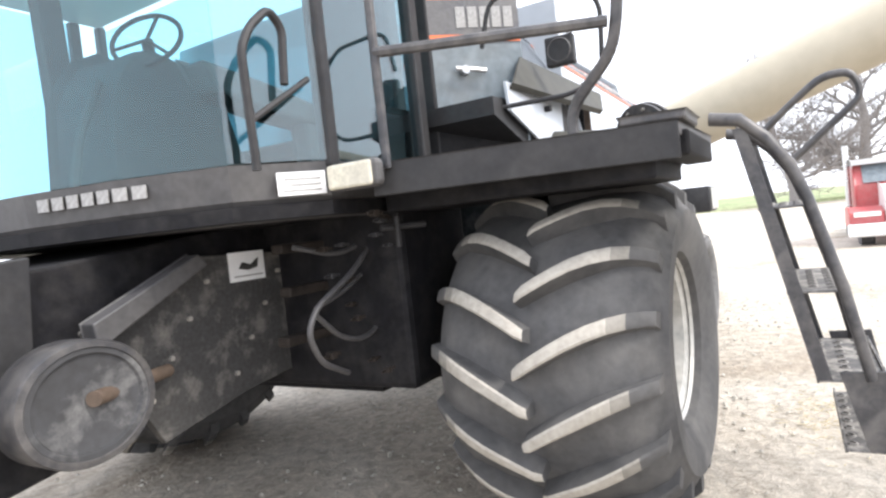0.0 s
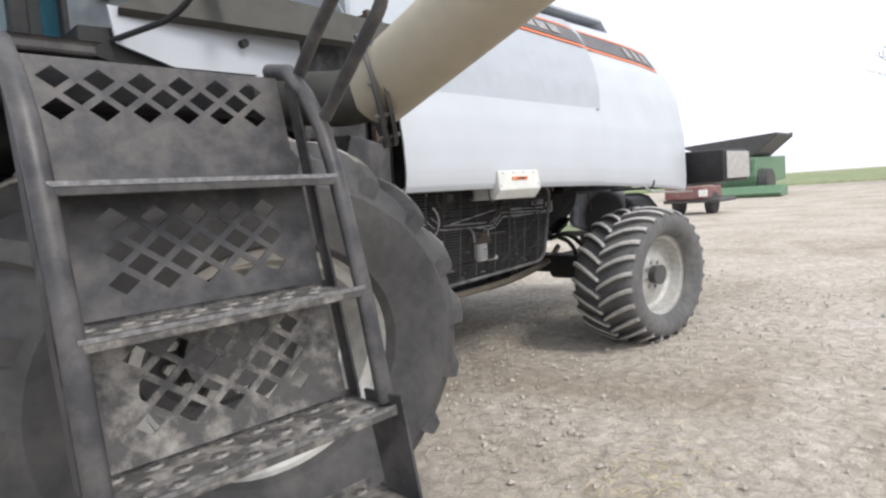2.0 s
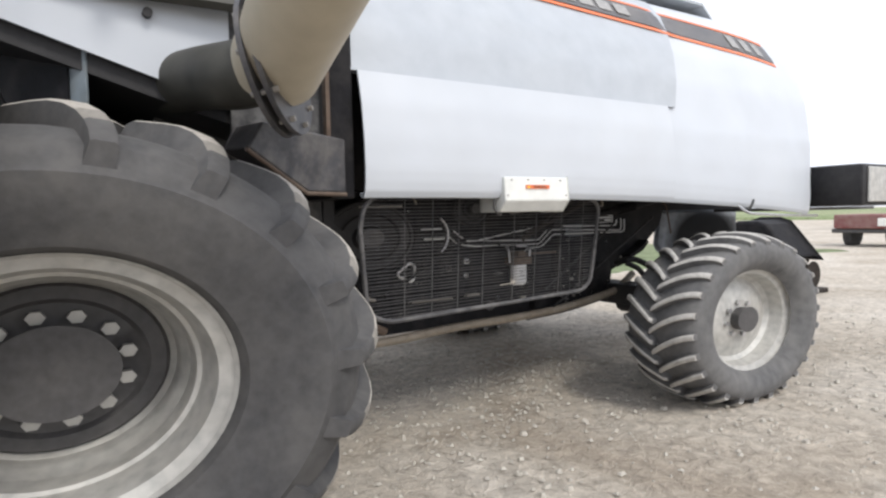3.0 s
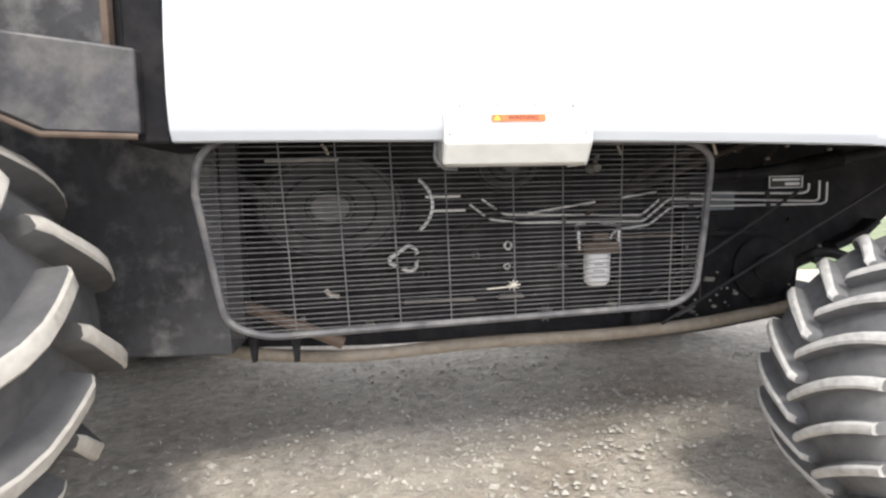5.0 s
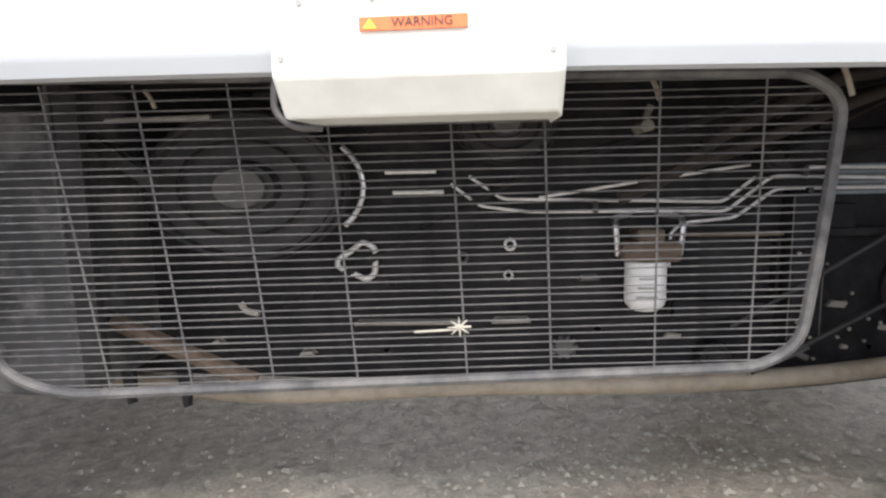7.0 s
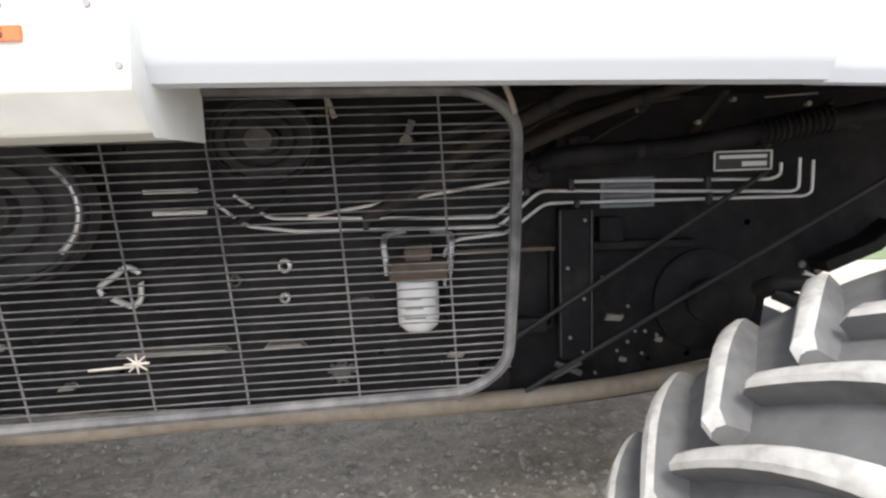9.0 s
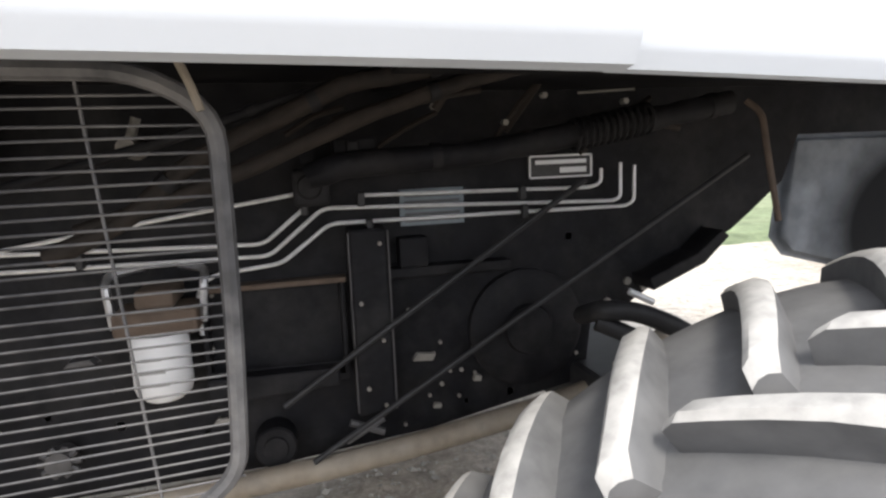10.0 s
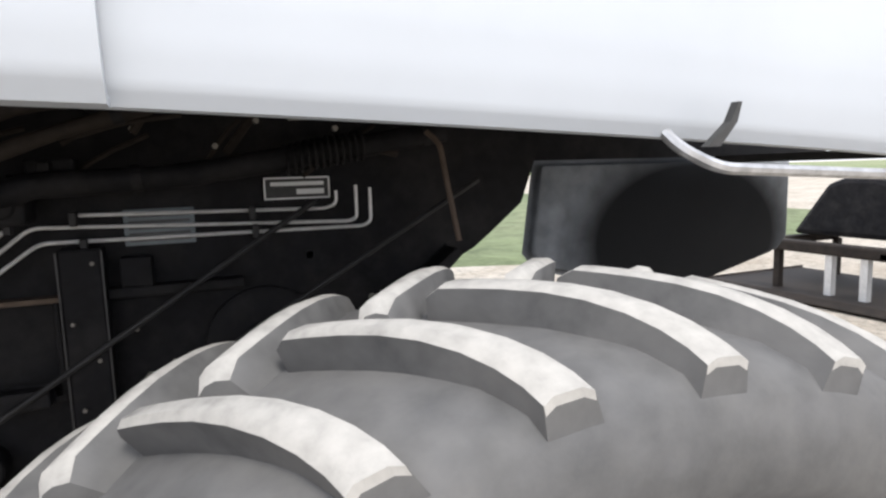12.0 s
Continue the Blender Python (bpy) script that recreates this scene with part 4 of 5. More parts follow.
pts = [(7.0 + 0.19 * t, 2.40 + 0.034 * math.cos(t * 75), 1.275 + 0.034 * t + 0.034 * math.sin(t * 75)) for t in np.linspace(0, 1, 140)]
tube(bm, pts, 0.004, seg=5)
part("coil_spring", bm, SOOT, combine)
bm = bmesh.new()
tube(bm, [(7.275, 2.20, 1.325), (7.30, 2.185, 1.30), (7.312, 2.18, 1.22), (7.333, 2.17, 1.09)], 0.0062, seg=8, bend=0.02)
part("hanging_strap", bm, RUST, combine, "brown strap hanging below the panel", smooth=True)
# sill, worn bolts and scraps along the foot of the body side
bm = bmesh.new()
prism(bm, [(6.20, 0.732), (6.48, 0.745), (6.48, 0.785), (6.20, 0.79)], "y", 2.50, 2.54)
part("lower_sill", bm, SOOT, combine, bevel=0.004)
for x, z, w, h in ((6.69, 0.762, 0.03, 0.012), (6.22, 0.665, 0.028, 0.010), (6.334, 0.639, 0.010, 0.008), (6.824, 0.691, 0.012, 0.010), (6.904, 0.691, 0.011, 0.010), (6.718, 0.632, 0.012, 0.008), (6.60, 0.70, 0.008, 0.008), (6.98, 0.735, 0.008, 0.008)):
    bm = bmesh.new()
    prism(bm, [(x - w, z - h * 0.7), (x + w * 0.7, z - h), (x + w, z + h * 0.4), (x - w * 0.6, z + h)], "y", 2.572, 2.59)
    part("bolt_head", bm, LUGMID, core, bevel=0.003)
bm = bmesh.new()
prism(bm, [(7.272, 0.887), (7.419, 0.946), (7.49, 1.011), (7.47, 1.03), (7.40, 0.975), (7.26, 0.92)], "y", 2.50, 2.585)
part("rear_edge_flange", bm, SOOT, combine, bevel=0.004)
# thin strips and fittings behind the wire
for x0, x1, z0, z1, m in ((5.256, 5.573, 0.716, 0.728, LUGMID), (5.674, 5.79, 0.722, 0.737, LUGMID), (5.93, 5.99, 0.85, 0.865, GREY), (4.80, 4.835, 0.655, 0.67, LUGMID), (5.08, 5.13, 0.62, 0.635, LUGMID)):
    bm = bmesh.new()
    prism(bm, [(x0, z0), (x1, z0 + 0.003), (x1 - 0.01, z1), (x0 + 0.012, z1 - 0.002)], "y", 2.50, 2.53)
    part("thin_strip", bm, m, combine, bevel=0.002)
bm = bmesh.new()
c = Vector((5.89, 2.53, 0.642))
for k in range(10):
    a = k * math.tau / 10
    rod(bm, c, c + Vector((0.042 * math.cos(a), 0, 0.036 * math.sin(a))), 0.010, 0.006, seg=6)
rod(bm, c + Vector((0, 0.04, 0)), c - Vector((0, 0.012, 0)), 0.026, seg=16)
part("star_gear", bm, GREY, combine, "small worn star gear")
bm = bmesh.new()
rod(bm, (6.104, 2.55, 1.286), (6.104, 2.46, 1.286), 0.024, 0.018, seg=14)
rod(bm, (6.104, 2.50, 1.30), (6.12, 2.50, 1.345), 0.010, seg=8)
part("elbow_fitting", bm, WORN, combine, smooth=True)
bm = bmesh.new()
tube(bm, [(4.93, 2.45, 0.80), (4.945, 2.45, 0.775), (4.985, 2.45, 0.768)], 0.010, bend=0.012)
part("hook", bm, LUG, combine)
for x, z in ((4.656, 0.548), (4.819, 0.54)):
    bm = bmesh.new()
    prism(bm, [(x - 0.018, 0.64), (x + 0.018, 0.64), (x + 0.010, z), (x - 0.006, z - 0.004)], "y", 2.29, 2.31)
    part("prong", bm, SOOT, combine, bevel=0.003)
SITE = HERE
# rear axle and the sheet behind the rear wheel
bm = bmesh.new()
box(bm, (7.08, 7.34), (2.1, 4.2), (0.54, 0.70))
part("rear_axle", bm, BLACK, combine, bevel=0.02)
bm = bmesh.new()
tube(bm, [(7.05, 2.45, 0.86), (7.03, 2.32, 0.905), (7.10, 2.30, 0.900), (7.20, 2.28, 0.855), (7.285, 2.26, 0.78)], 0.022, seg=14, bend=0.06)
tube(bm, [(7.03, 2.34, 0.875), (7.107, 2.30, 0.838), (7.16, 2.28, 0.78), (7.20, 2.27, 0.70)], 0.020, seg=14, bend=0.05)
part("steering_arm", bm, BLACK, combine, smooth=True)
bm = bmesh.new()
lathe(bm, [(0.001, -0.012), (0.06, -0.012), (0.065, 0.0), (0.135, 0.002), (0.15, 0.012), (0.15, 0.05), (0.001, 0.05)], (6.955, 2.555, 0.81), 36)
part("knuckle_housing", bm, SOOT, combine, "dark round steering-knuckle housing", smooth=True)
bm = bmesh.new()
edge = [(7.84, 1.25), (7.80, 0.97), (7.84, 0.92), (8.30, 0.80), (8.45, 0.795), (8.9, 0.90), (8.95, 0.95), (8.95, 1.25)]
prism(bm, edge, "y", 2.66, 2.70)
hood = part("straw_hood", bm, HOODM, combine, "blue-grey sheet-metal straw hood with a soft black patch", bevel=0.015, smooth=True)
bm = bmesh.new()
box(bm, (7.75, 9.2), (2.7, 4.2), (1.26, 1.45))
part("tail_floor", bm, SOOT, combine)
bm = bmesh.new()
tube(bm, [(7.49, 1.74, 1.30), (7.505, 1.71, 1.265), (7.565, 1.69, 1.232), (7.95, 1.69, 1.212), (8.5, 1.70, 1.20)], 0.010, bend=0.03)
part("latch_rod", bm, STEEL, combine, "bent steel latch rod", smooth=True)
# black box at the tail
bm = bmesh.new()
box(bm, (8.70, 9.45), (1.46, 1.92), (1.268, 1.60))
sil = part("tail_box", bm, BLACK, combine, "black box fixed beside the tail", bevel=0.03, smooth=True)
bm = bmesh.new()
box(bm, (8.76, 9.42), (1.443, 1.458), (1.30, 1.575))
part("end_cap", bm, RIM, sil, "pale grey end plate", bevel=0.006)
bm = bmesh.new()
box(bm, (8.5, 9.7), (1.8, 2.6), (1.24, 1.265))
part("tail_ledge", bm, GREY, combine)

# ---- unloading auger ----
RING = Vector((0.78, -0.60, 0.20)).normalized()    # the joint is mitred
A0 = Vector((4.08, 1.28, 1.79))
AD = Vector((-0.036, -1.0, 0.328)).normalized()
bm = bmesh.new()
rod(bm, A0, A0 + AD * 5.0, 0.155, seg=36)
aug = part("auger_tube", bm, TAN, combine, "tan painted unloading auger tube swung outwards", smooth=True)
bm = bmesh.new()
for k in (-0.02, 0.02):
    rod(bm, A0 + RING * (k - 0.009), A0 + RING * (k + 0.009), 0.245, seg=40)
part("clamp_ring", bm, STEP, aug, "dusty bolted clamp ring", smooth=True)
for k in range(10):
    bm = bmesh.new()
    a = k * math.tau / 10
    d, u, w = frame_of(RING)
    p = A0 + (u * math.cos(a) + w * math.sin(a)) * 0.215
    rod(bm, p - RING * 0.045, p + RING * 0.045, 0.010, seg=6)
    part("clamp_bolt", bm, WORN, aug)
bm = bmesh.new()
tube(bm, [A0 + RING * 0.02, A0 - RING * 0.14, (3.93, 1.60, 1.80), (3.86, 1.9, 1.83), (3.8, 2.5, 1.88)], 0.118, seg=28, bend=0.15)
part("auger_elbow", bm, OLIVE, aug, "dark olive auger elbow", smooth=True)
SITE = HERE
bm = bmesh.new()
face = [(4.02, 1.45, 1.527), (4.298, 1.615, 1.374), (4.505, 1.705, 1.372), (4.505, 1.70, 1.608), (4.08, 1.48, 1.63)]
fr, bk = [bm.verts.new(p) for p in face], [bm.verts.new((p[0] - 0.02, p[1] + 0.3, p[2] + 0.02)) for p in face]
bm.faces.new(fr)
bm.faces.new(bk)
for k in range(5):
    bm.faces.new((fr[k], fr[k - 1], bk[k - 1], bk[k]))
part("elbow_bracket", bm, STEP, combine, "weathered grey sheet bracket under the auger elbow", bevel=0.008)
bm = bmesh.new()
tube(bm, [(4.01, 1.44, 1.52), (4.29, 1.605, 1.367), (4.50, 1.695, 1.366)], 0.009)
part("bracket_edge", bm, RUST, combine)
bm = bmesh.new()
box(bm, (4.42, 4.44), (1.70, 1.74), (1.60, 2.3))
part("edge_strip", bm, RUST, combine, bevel=0.003)
bm = bmesh.new()
box(bm, (4.04, 4.42), (1.782, 1.798), (1.55, 2.13))
part("elbow_backing", bm, MUD, combine, "dark blotched sheet behind the auger elbow")
bm = bmesh.new()
box(bm, (4.45, 4.57), (1.75, 2.45), (1.35, 2.3))
part("corner_post", bm, SOOT, combine, bevel=0.01)

# shield plate that runs from the cab to the auger
bm = bmesh.new()
sheet(bm, [[(3.50, 1.80, 2.31), (4.575, 1.66, 2.225)], [(3.23, 1.745, 2.12), (4.43, 1.62, 2.095)], [(3.235, 1.765, 2.10), (4.43, 1.64, 2.075)]], 0.008)
part("folded_shield", bm, OLIVE, combine, "olive folded sheet-metal shield")
bm = bmesh.new()
prism(bm, [(3.20, 2.13), (4.04, 2.13), (4.04, 1.725), (3.22, 1.99)], "y", 1.765, 1.78)
part("shield_side", bm, WHITE, combine, "white tank-side sheet beside the elbow")
bm = bmesh.new()
rod(bm, (3.74, 1.766, 2.05), (3.74, 1.73, 2.05), 0.018, seg=10)
part("lifting_knob", bm, BLACK, combine)

CAB = Matrix.Translation((-0.08, -0.17, -0.13)) @ Matrix.Diagonal((0.98, 1.15, 1.12, 1))    # the cab and all that hangs on it
SITE = CAB
# ---- platform, ladder and rails ----
bm = bmesh.new()
prism(bm, [(2.40, 1.86), (2.66, 0.92), (3.42, 0.90), (3.42, 2.05), (2.40, 2.05)], "z", 1.60, 1.64)
plat = part("platform", bm, GREY, combine, "dark grey steel operator platform", bevel=0.006)
bm = bmesh.new()
prism(bm, [(2.395, 1.86), (2.655, 0.92), (2.675, 0.92), (2.415, 1.86)], "z", 1.53, 1.645)
part("edge_plate", bm, BLACK, plat, bevel=0.004)
bm = bmesh.new()
box(bm, (2.7, 3.3), (1.0, 2.0), (1.48, 1.58))
box(bm, (2.72, 3.42), (0.90, 1.0), (1.54, 1.62))
part("underframe", bm, SOOT, plat, bevel=0.01)
bm = bmesh.new()
prism(bm, [(2.66, 0.90), (2.62, 1.08), (2.9, 1.12), (3.0, 0.9)], "z", 1.645, 1.675)
part("step_cap", bm, STEP, plat, bevel=0.008)

# front rail
bm = bmesh.new()
tube(bm, [(2.405, 1.80, 1.62), (2.40, 1.80, 2.6)], 0.017)
tube(bm, [(2.40, 1.80, 2.01), (2.60, 1.08, 1.965)], 0.019)
tube(bm, [(2.70, 1.24, 1.60), (2.70, 1.24, 1.74), (2.63, 1.08, 1.88), (2.61, 1.05, 2.0), (2.59, 1.02, 2.45), (2.55, 1.2, 2.6)], 0.019, bend=0.06)
part("handrail", bm, STEP, combine, "dark round tube handrail", smooth=True)
bm = bmesh.new()
tube(bm, [(3.3, 1.9, 1.9), (3.46, 1.42, 1.92), (3.5, 1.30, 1.98), (3.5, 1.28, 2.3), (3.48, 1.40, 2.42), (3.42, 1.75, 2.42), (3.40, 1.8, 2.2)], 0.011, bend=0.08)
part("handrail", bm, BLACK, combine, "thin black rail loop", smooth=True)

SITE = Matrix.Translation((-0.616, -0.02, -0.134)) @ Matrix.Diagonal((1.144, 0.85, 1.10, 1))    # the ladder
LX0, LX1 = 2.84, 3.41
TREADS = [(1.392, 0.645), (1.135, 0.557), (0.870, 0.46), (0.665, 0.385)]
bm = bmesh.new()
prof = [(0.97, 1.672), (0.86, 1.655), (0.775, 1.59), (0.70, 1.50), (0.655, 1.40), (0.565, 1.13), (0.50, 0.865)]
tube(bm, [(LX0, y, z) for y, z in prof], 0.021, seg=12)
ladder = part("ladder", bm, STEP, combine, "worn black steel boarding ladder with perforated risers", smooth=True)
bm = bmesh.new()
tube(bm, [(LX1, y, z) for y, z in prof], 0.021, seg=12)
part("rail_tube", bm, STEP, ladder, smooth=True)
bm = bmesh.new()
tube(bm, [(LX1 + 0.01, 0.86, 1.62), (LX1 + 0.01, 0.70, 1.735), (LX1 + 0.01, 0.54, 1.832), (LX1 + 0.01, 0.42, 1.83), (LX1 + 0.01, 0.385, 1.74), (LX1 + 0.01, 0.52, 1.65), (LX1 + 0.01, 0.70, 1.53)], 0.0155, seg=10, bend=0.07)
part("grab_loop", bm, STEP, ladder, "black tube grab loop", smooth=True)


def riser_y(z):
    return 0.87 - (1.63 - z) * 0.28


def perforated(x0, x1, z0, z1, rows, mat, name):
    """A sheet with staggered diamond holes in its middle rows."""
    bm = bmesh.new()
    w, hh = 0.078, 0.062
    cols = int((x1 - x0 - 0.07) / w)
    ox = (x0 + x1) / 2 - cols * w / 2
    zt, zb = rows
    nr = 2 * max(1, int(round((zt - zb) / hh)))
    def pt(x, z, back=0.0):
        return bm.verts.new((x, riser_y(z) + back, z))

    def flat(*xz):
        bm.faces.new([pt(x, z) for x, z in xz])
        bm.faces.new([pt(x, z, 0.006) for x, z in xz])
    for j in range(nr + 1):
        z = zt - j * hh / 2
        for i in range(cols if j % 2 == 0 else cols - 1):
            x = ox + (i + (0.5 if j % 2 == 0 else 1.0)) * w
            outer = [(x - w / 2, z), (x, z + hh / 2), (x + w / 2, z), (x, z - hh / 2)]
            inner = [(x - w * 0.36, z), (x, z + hh * 0.36), (x + w * 0.36, z), (x, z - hh * 0.36)]
            for k in range(4):
                m = (k + 1) % 4
                flat(outer[k], outer[m], inner[m], inner[k])
                bm.faces.new((pt(*inner[k]), pt(*inner[m]), pt(*inner[m], 0.006), pt(*inner[k], 0.006)))
    # plain sheet round the pattern
    nr -= nr % 2
    top, low = zt + hh / 2, zt - nr * hh / 2
    bot = low - hh / 2
    left, right = ox, ox + cols * w
    for i in range(cols + 1):
        x = ox + i * w
        a, b = max(left, x - w / 2), min(right, x + w / 2)
        flat((a, top), (b, top), (x, zt))
        flat((a, bot), (b, bot), (x, low))
    for j in range(0, nr, 2):
        za, zc = zt - j * hh / 2, zt - (j + 2) * hh / 2
        flat((left, za), (left + w / 2, (za + zc) / 2), (left, zc))
        flat((right, za), (right - w / 2, (za + zc) / 2), (right, zc))
    for a, b, c, d in ((x0, x1, top, z1), (x0, x1, z0, bot), (x0, left, bot, top), (right, x1, bot, top)):
        if b - a > 1e-4 and d - c > 1e-4:
            flat((a, c), (b, c), (b, d), (a, d))
    for p, q in (((x0, z0), (x1, z0)), ((x1, z0), (x1, z1)), ((x1, z1), (x0, z1)), ((x0, z1), (x0, z0))):
        bm.faces.new((pt(*p), pt(*q), pt(*q, 0.006), pt(*p, 0.006)))
    return part(name, bm, mat, ladder)


perforated(LX0 + 0.0, LX1 - 0.03, 1.40, 1.64, (1.60, 1.54), STEP, "riser")
perforated(LX0 + 0.02, LX1 - 0.02, 1.14, 1.385, (1.325, 1.20), STEP, "riser")
perforated(LX0 + 0.02, LX1 - 0.02, 0.87, 1.13, (1.06, 0.935), MUDSTEP, "riser")
for k, (z, y) in enumerate(TREADS):
    bm = bmesh.new()
    back = riser_y(z) + 0.02 if k < 3 else y + 0.22
    box(bm, (LX0 + 0.0, LX1 - 0.0), (y - 0.003, back), (z - 0.016, z - 0.009))
    box(bm, (LX0, LX1), (y - 0.012, y - 0.004), (z - 0.024, z))
    box(bm, (LX0, LX1), (back - 0.01, back - 0.001), (z - 0.02, z + 0.006))
    tread = part("tread", bm, MUDSTEP if k else STEP, ladder, "dusty steel tread with raised grip holes", bevel=0.002)
    bm = bmesh.new()
    box(bm, (LX0 + 0.004, LX1 - 0.004), (y - 0.0145, y - 0.0125), (z - 0.008, z + 0.001))
    part("tread_nosing", bm, SCUFF, ladder, "bright worn front edge of the tread")
    for i in range(8):
        for j in range(3):
            x = LX0 + 0.05 + i * (LX1 - LX0 - 0.1) / 7 + (0.03 if j % 2 else 0)
            yy = y + 0.04 + j * (back - y - 0.07) / 2
            if x < LX1 - 0.03:
                bm = bmesh.new()
                ring = []
                for r, dz in ((0.020, 0), (0.015, 0.0045), (0.011, 0.004), (0.011, -0.002)):
                    ring.append([bm.verts.new((x + r * math.cos(q * math.tau / 10), yy + r * math.sin(q * math.tau / 10), z - 0.0092 + dz)) for q in range(10)])
                for u, v in zip(ring, ring[1:]):
                    for q in range(10):
                        bm.faces.new((u[q], u[q - 1], v[q - 1], v[q]))
                bm.faces.new(ring[-1])
                part("tread_grip", bm, MUDSTEP, ladder, smooth=True)
for x in (LX0 - 0.004, LX1 - 0.002):
    bm = bmesh.new()
    prism(bm, [(riser_y(1.63) + 0.02, 1.63), (riser_y(0.86) + 0.02, 0.86), (riser_y(0.86) - 0.03, 0.86), (riser_y(1.63) - 0.03, 1.63)], "x", x, x + 0.006)
    part("stringer", bm, STEP, ladder, bevel=0.001)
    bm = bmesh.new()
    prism(bm, [(0.43, 0.89), (0.60, 0.885), (0.525, 0.655), (0.375, 0.655)], "x", x, x + 0.006)
    part("lower_side_plate", bm, STEP, ladder, bevel=0.001)

SITE = CAB
# work lamp on the platform corner
bm = bmesh.new()
box(bm, (2.30, 2.36), (1.78, 1.99), (1.56, 1.655))
lamp = part("work_lamp", bm, GREY, combine, "work lamp with a dusty frosted lens", bevel=0.02)
bm = bmesh.new()
box(bm, (2.283, 2.302), (1.795, 1.975), (1.565, 1.648))
part("lens", bm, LENS, lamp, "frosted dusty lens", bevel=0.01)

# ---- cab ----
PLAN = [(3.35, 2.03), (2.38, 2.03), (2.06, 2.22), (1.88, 2.6), (1.78, 3.0), (1.75, 3.28), (1.78, 3.56), (1.88, 3.96), (2.06, 4.34), (2.38, 4.53), (3.35, 4.53)]
bm = bmesh.new()
grid = [[(x + dx * (1 if x < 2.5 else 0), y + dy * (1 if y < 3.28 else -1), z) for x, y in PLAN] for z, dx, dy in ((1.485, 0.12, 0.1), (1.50, 0.06, 0.04), (1.56, 0.015, 0.01), (1.68, 0.0, 0.0), (1.685, 0.03, 0.03))]
sheet(bm, grid, 0.02)
cab = part("cab_skirt", bm, GREY, combine, "dark grey skirt below the cab glass", smooth=False)
bm = bmesh.new()
prism(bm, [(x, y) for x, y in PLAN], "z", 1.49, 1.54)
part("cab_floor", bm, SOOT, cab)
bm = bmesh.new()
prism(bm, [(x - 0.06 * (x < 2.4), y) for x, y in PLAN], "z", 2.98, 3.2)
part("cab_roof", bm, WHITE, cab, bevel=0.04)
bm = bmesh.new()
sheet(bm, [[(x + 0.012, y + 0.012, z) for x, y in PLAN[2:9]] for z in (1.685, 2.98)], 0.006)
gl = part("windscreen", bm, GLASS, cab, "teal-tinted windscreen", smooth=True)
gl.visible_shadow = False
for a, b in ((1, 2), (8, 9)):
    bm = bmesh.new()
    sheet(bm, [[(*PLAN[a], z), (*PLAN[b], z)] for z in (1.685, 2.98)], 0.006)
    gl = part("corner_window", bm, GLASS2, cab, "teal-tinted corner window")
    gl.visible_shadow = False
for y in (2.035, 4.52):
    bm = bmesh.new()
    box(bm, (2.42, 3.12), (y, y + 0.006), (1.69, 2.98))
    gl = part("side_window", bm, GLASS2, cab, "teal-tinted side window")
    gl.visible_shadow = False
bm = bmesh.new()
box(bm, (3.33, 3.337), (2.1, 4.45), (1.9, 2.95))
gl = part("rear_window", bm, GLASS, cab)
gl.visible_shadow = False
for x, y, r in ((2.40, 2.035, 0.028), (2.40, 4.52, 0.028), (3.14, 2.035, 0.035), (3.14, 4.52, 0.035), (3.33, 2.05, 0.03), (3.33, 4.5, 0.03)):
    bm = bmesh.new()
    box(bm, (x - r, x + r), (y - 0.03, y + 0.03), (1.66, 2.99))
    part("cab_post", bm, BLACK, cab, bevel=0.01)
SITE = HERE
bm = bmesh.new()
tube(bm, [(1.86, 2.15, 1.70), (1.85, 2.15, 2.11), (1.90, 2.15, 2.20), (2.0, 2.15, 2.285), (2.06, 2.15, 2.23), (2.04, 2.15, 2.02)], 0.016, bend=0.04)
tube(bm, [(1.86, 2.15, 1.87), (2.17, 2.15, 2.06)], 0.012)
part("grab_bar", bm, BLACK, cab, smooth=True)
SITE = CAB
bm = bmesh.new()
box(bm, (2.95, 3.3), (2.1, 2.16), (1.66, 1.95))
part("door_sill", bm, BLACK, cab)
# seat, steering column and sloping slab seen through the glass
SITE = HERE
bm = bmesh.new()
prism(bm, [(2.02, 1.60), (2.055, 2.19), (2.12, 2.33), (2.19, 2.42), (2.30, 2.475), (2.40, 2.455), (2.52, 2.415), (2.68, 2.42), (2.75, 2.2), (2.83, 1.95), (2.86, 1.60)], "y", 3.22, 3.66)
part("driver_seat", bm, SEATM, cab, "dark cloth driver's seat", bevel=0.06, smooth=True)
bm = bmesh.new()
tube(bm, [(1.86, 3.30, 1.62), (1.93, 3.30, 2.0), (2.06, 3.30, 2.28)], 0.022, bend=0.1)
part("control_lever", bm, SEATM, cab, smooth=True)
bm = bmesh.new()
c, d, u, w = Vector((2.32, 3.28, 2.52)), *frame_of(Vector((-0.75, -0.45, 0.5)))
tube(bm, [c + (u * math.cos(a) + w * math.sin(a)) * 0.17 for a in np.linspace(0, math.tau, 29)], 0.013)
for a in (0.3, 2.4, 4.5):
    tube(bm, [c, c + (u * math.cos(a) + w * math.sin(a)) * 0.17], 0.01)
tube(bm, [c, (2.38, 3.34, 2.40)], 0.03)
part("steering_wheel", bm, BLACK, cab, smooth=True)
bm = bmesh.new()
prism(bm, [(2.171, 2.275), (2.6, 2.22), (3.045, 2.123), (3.03, 2.037), (2.5, 2.09), (2.24, 2.139)], "y", 2.72, 2.86)
prism(bm, [(2.80, 2.10), (3.03, 2.06), (3.03, 1.60), (2.86, 1.60)], "y", 2.74, 2.84)
part("sloping_slab", bm, SEATM, cab, "dark sloping slab behind the glass", bevel=0.02)
bm = bmesh.new()
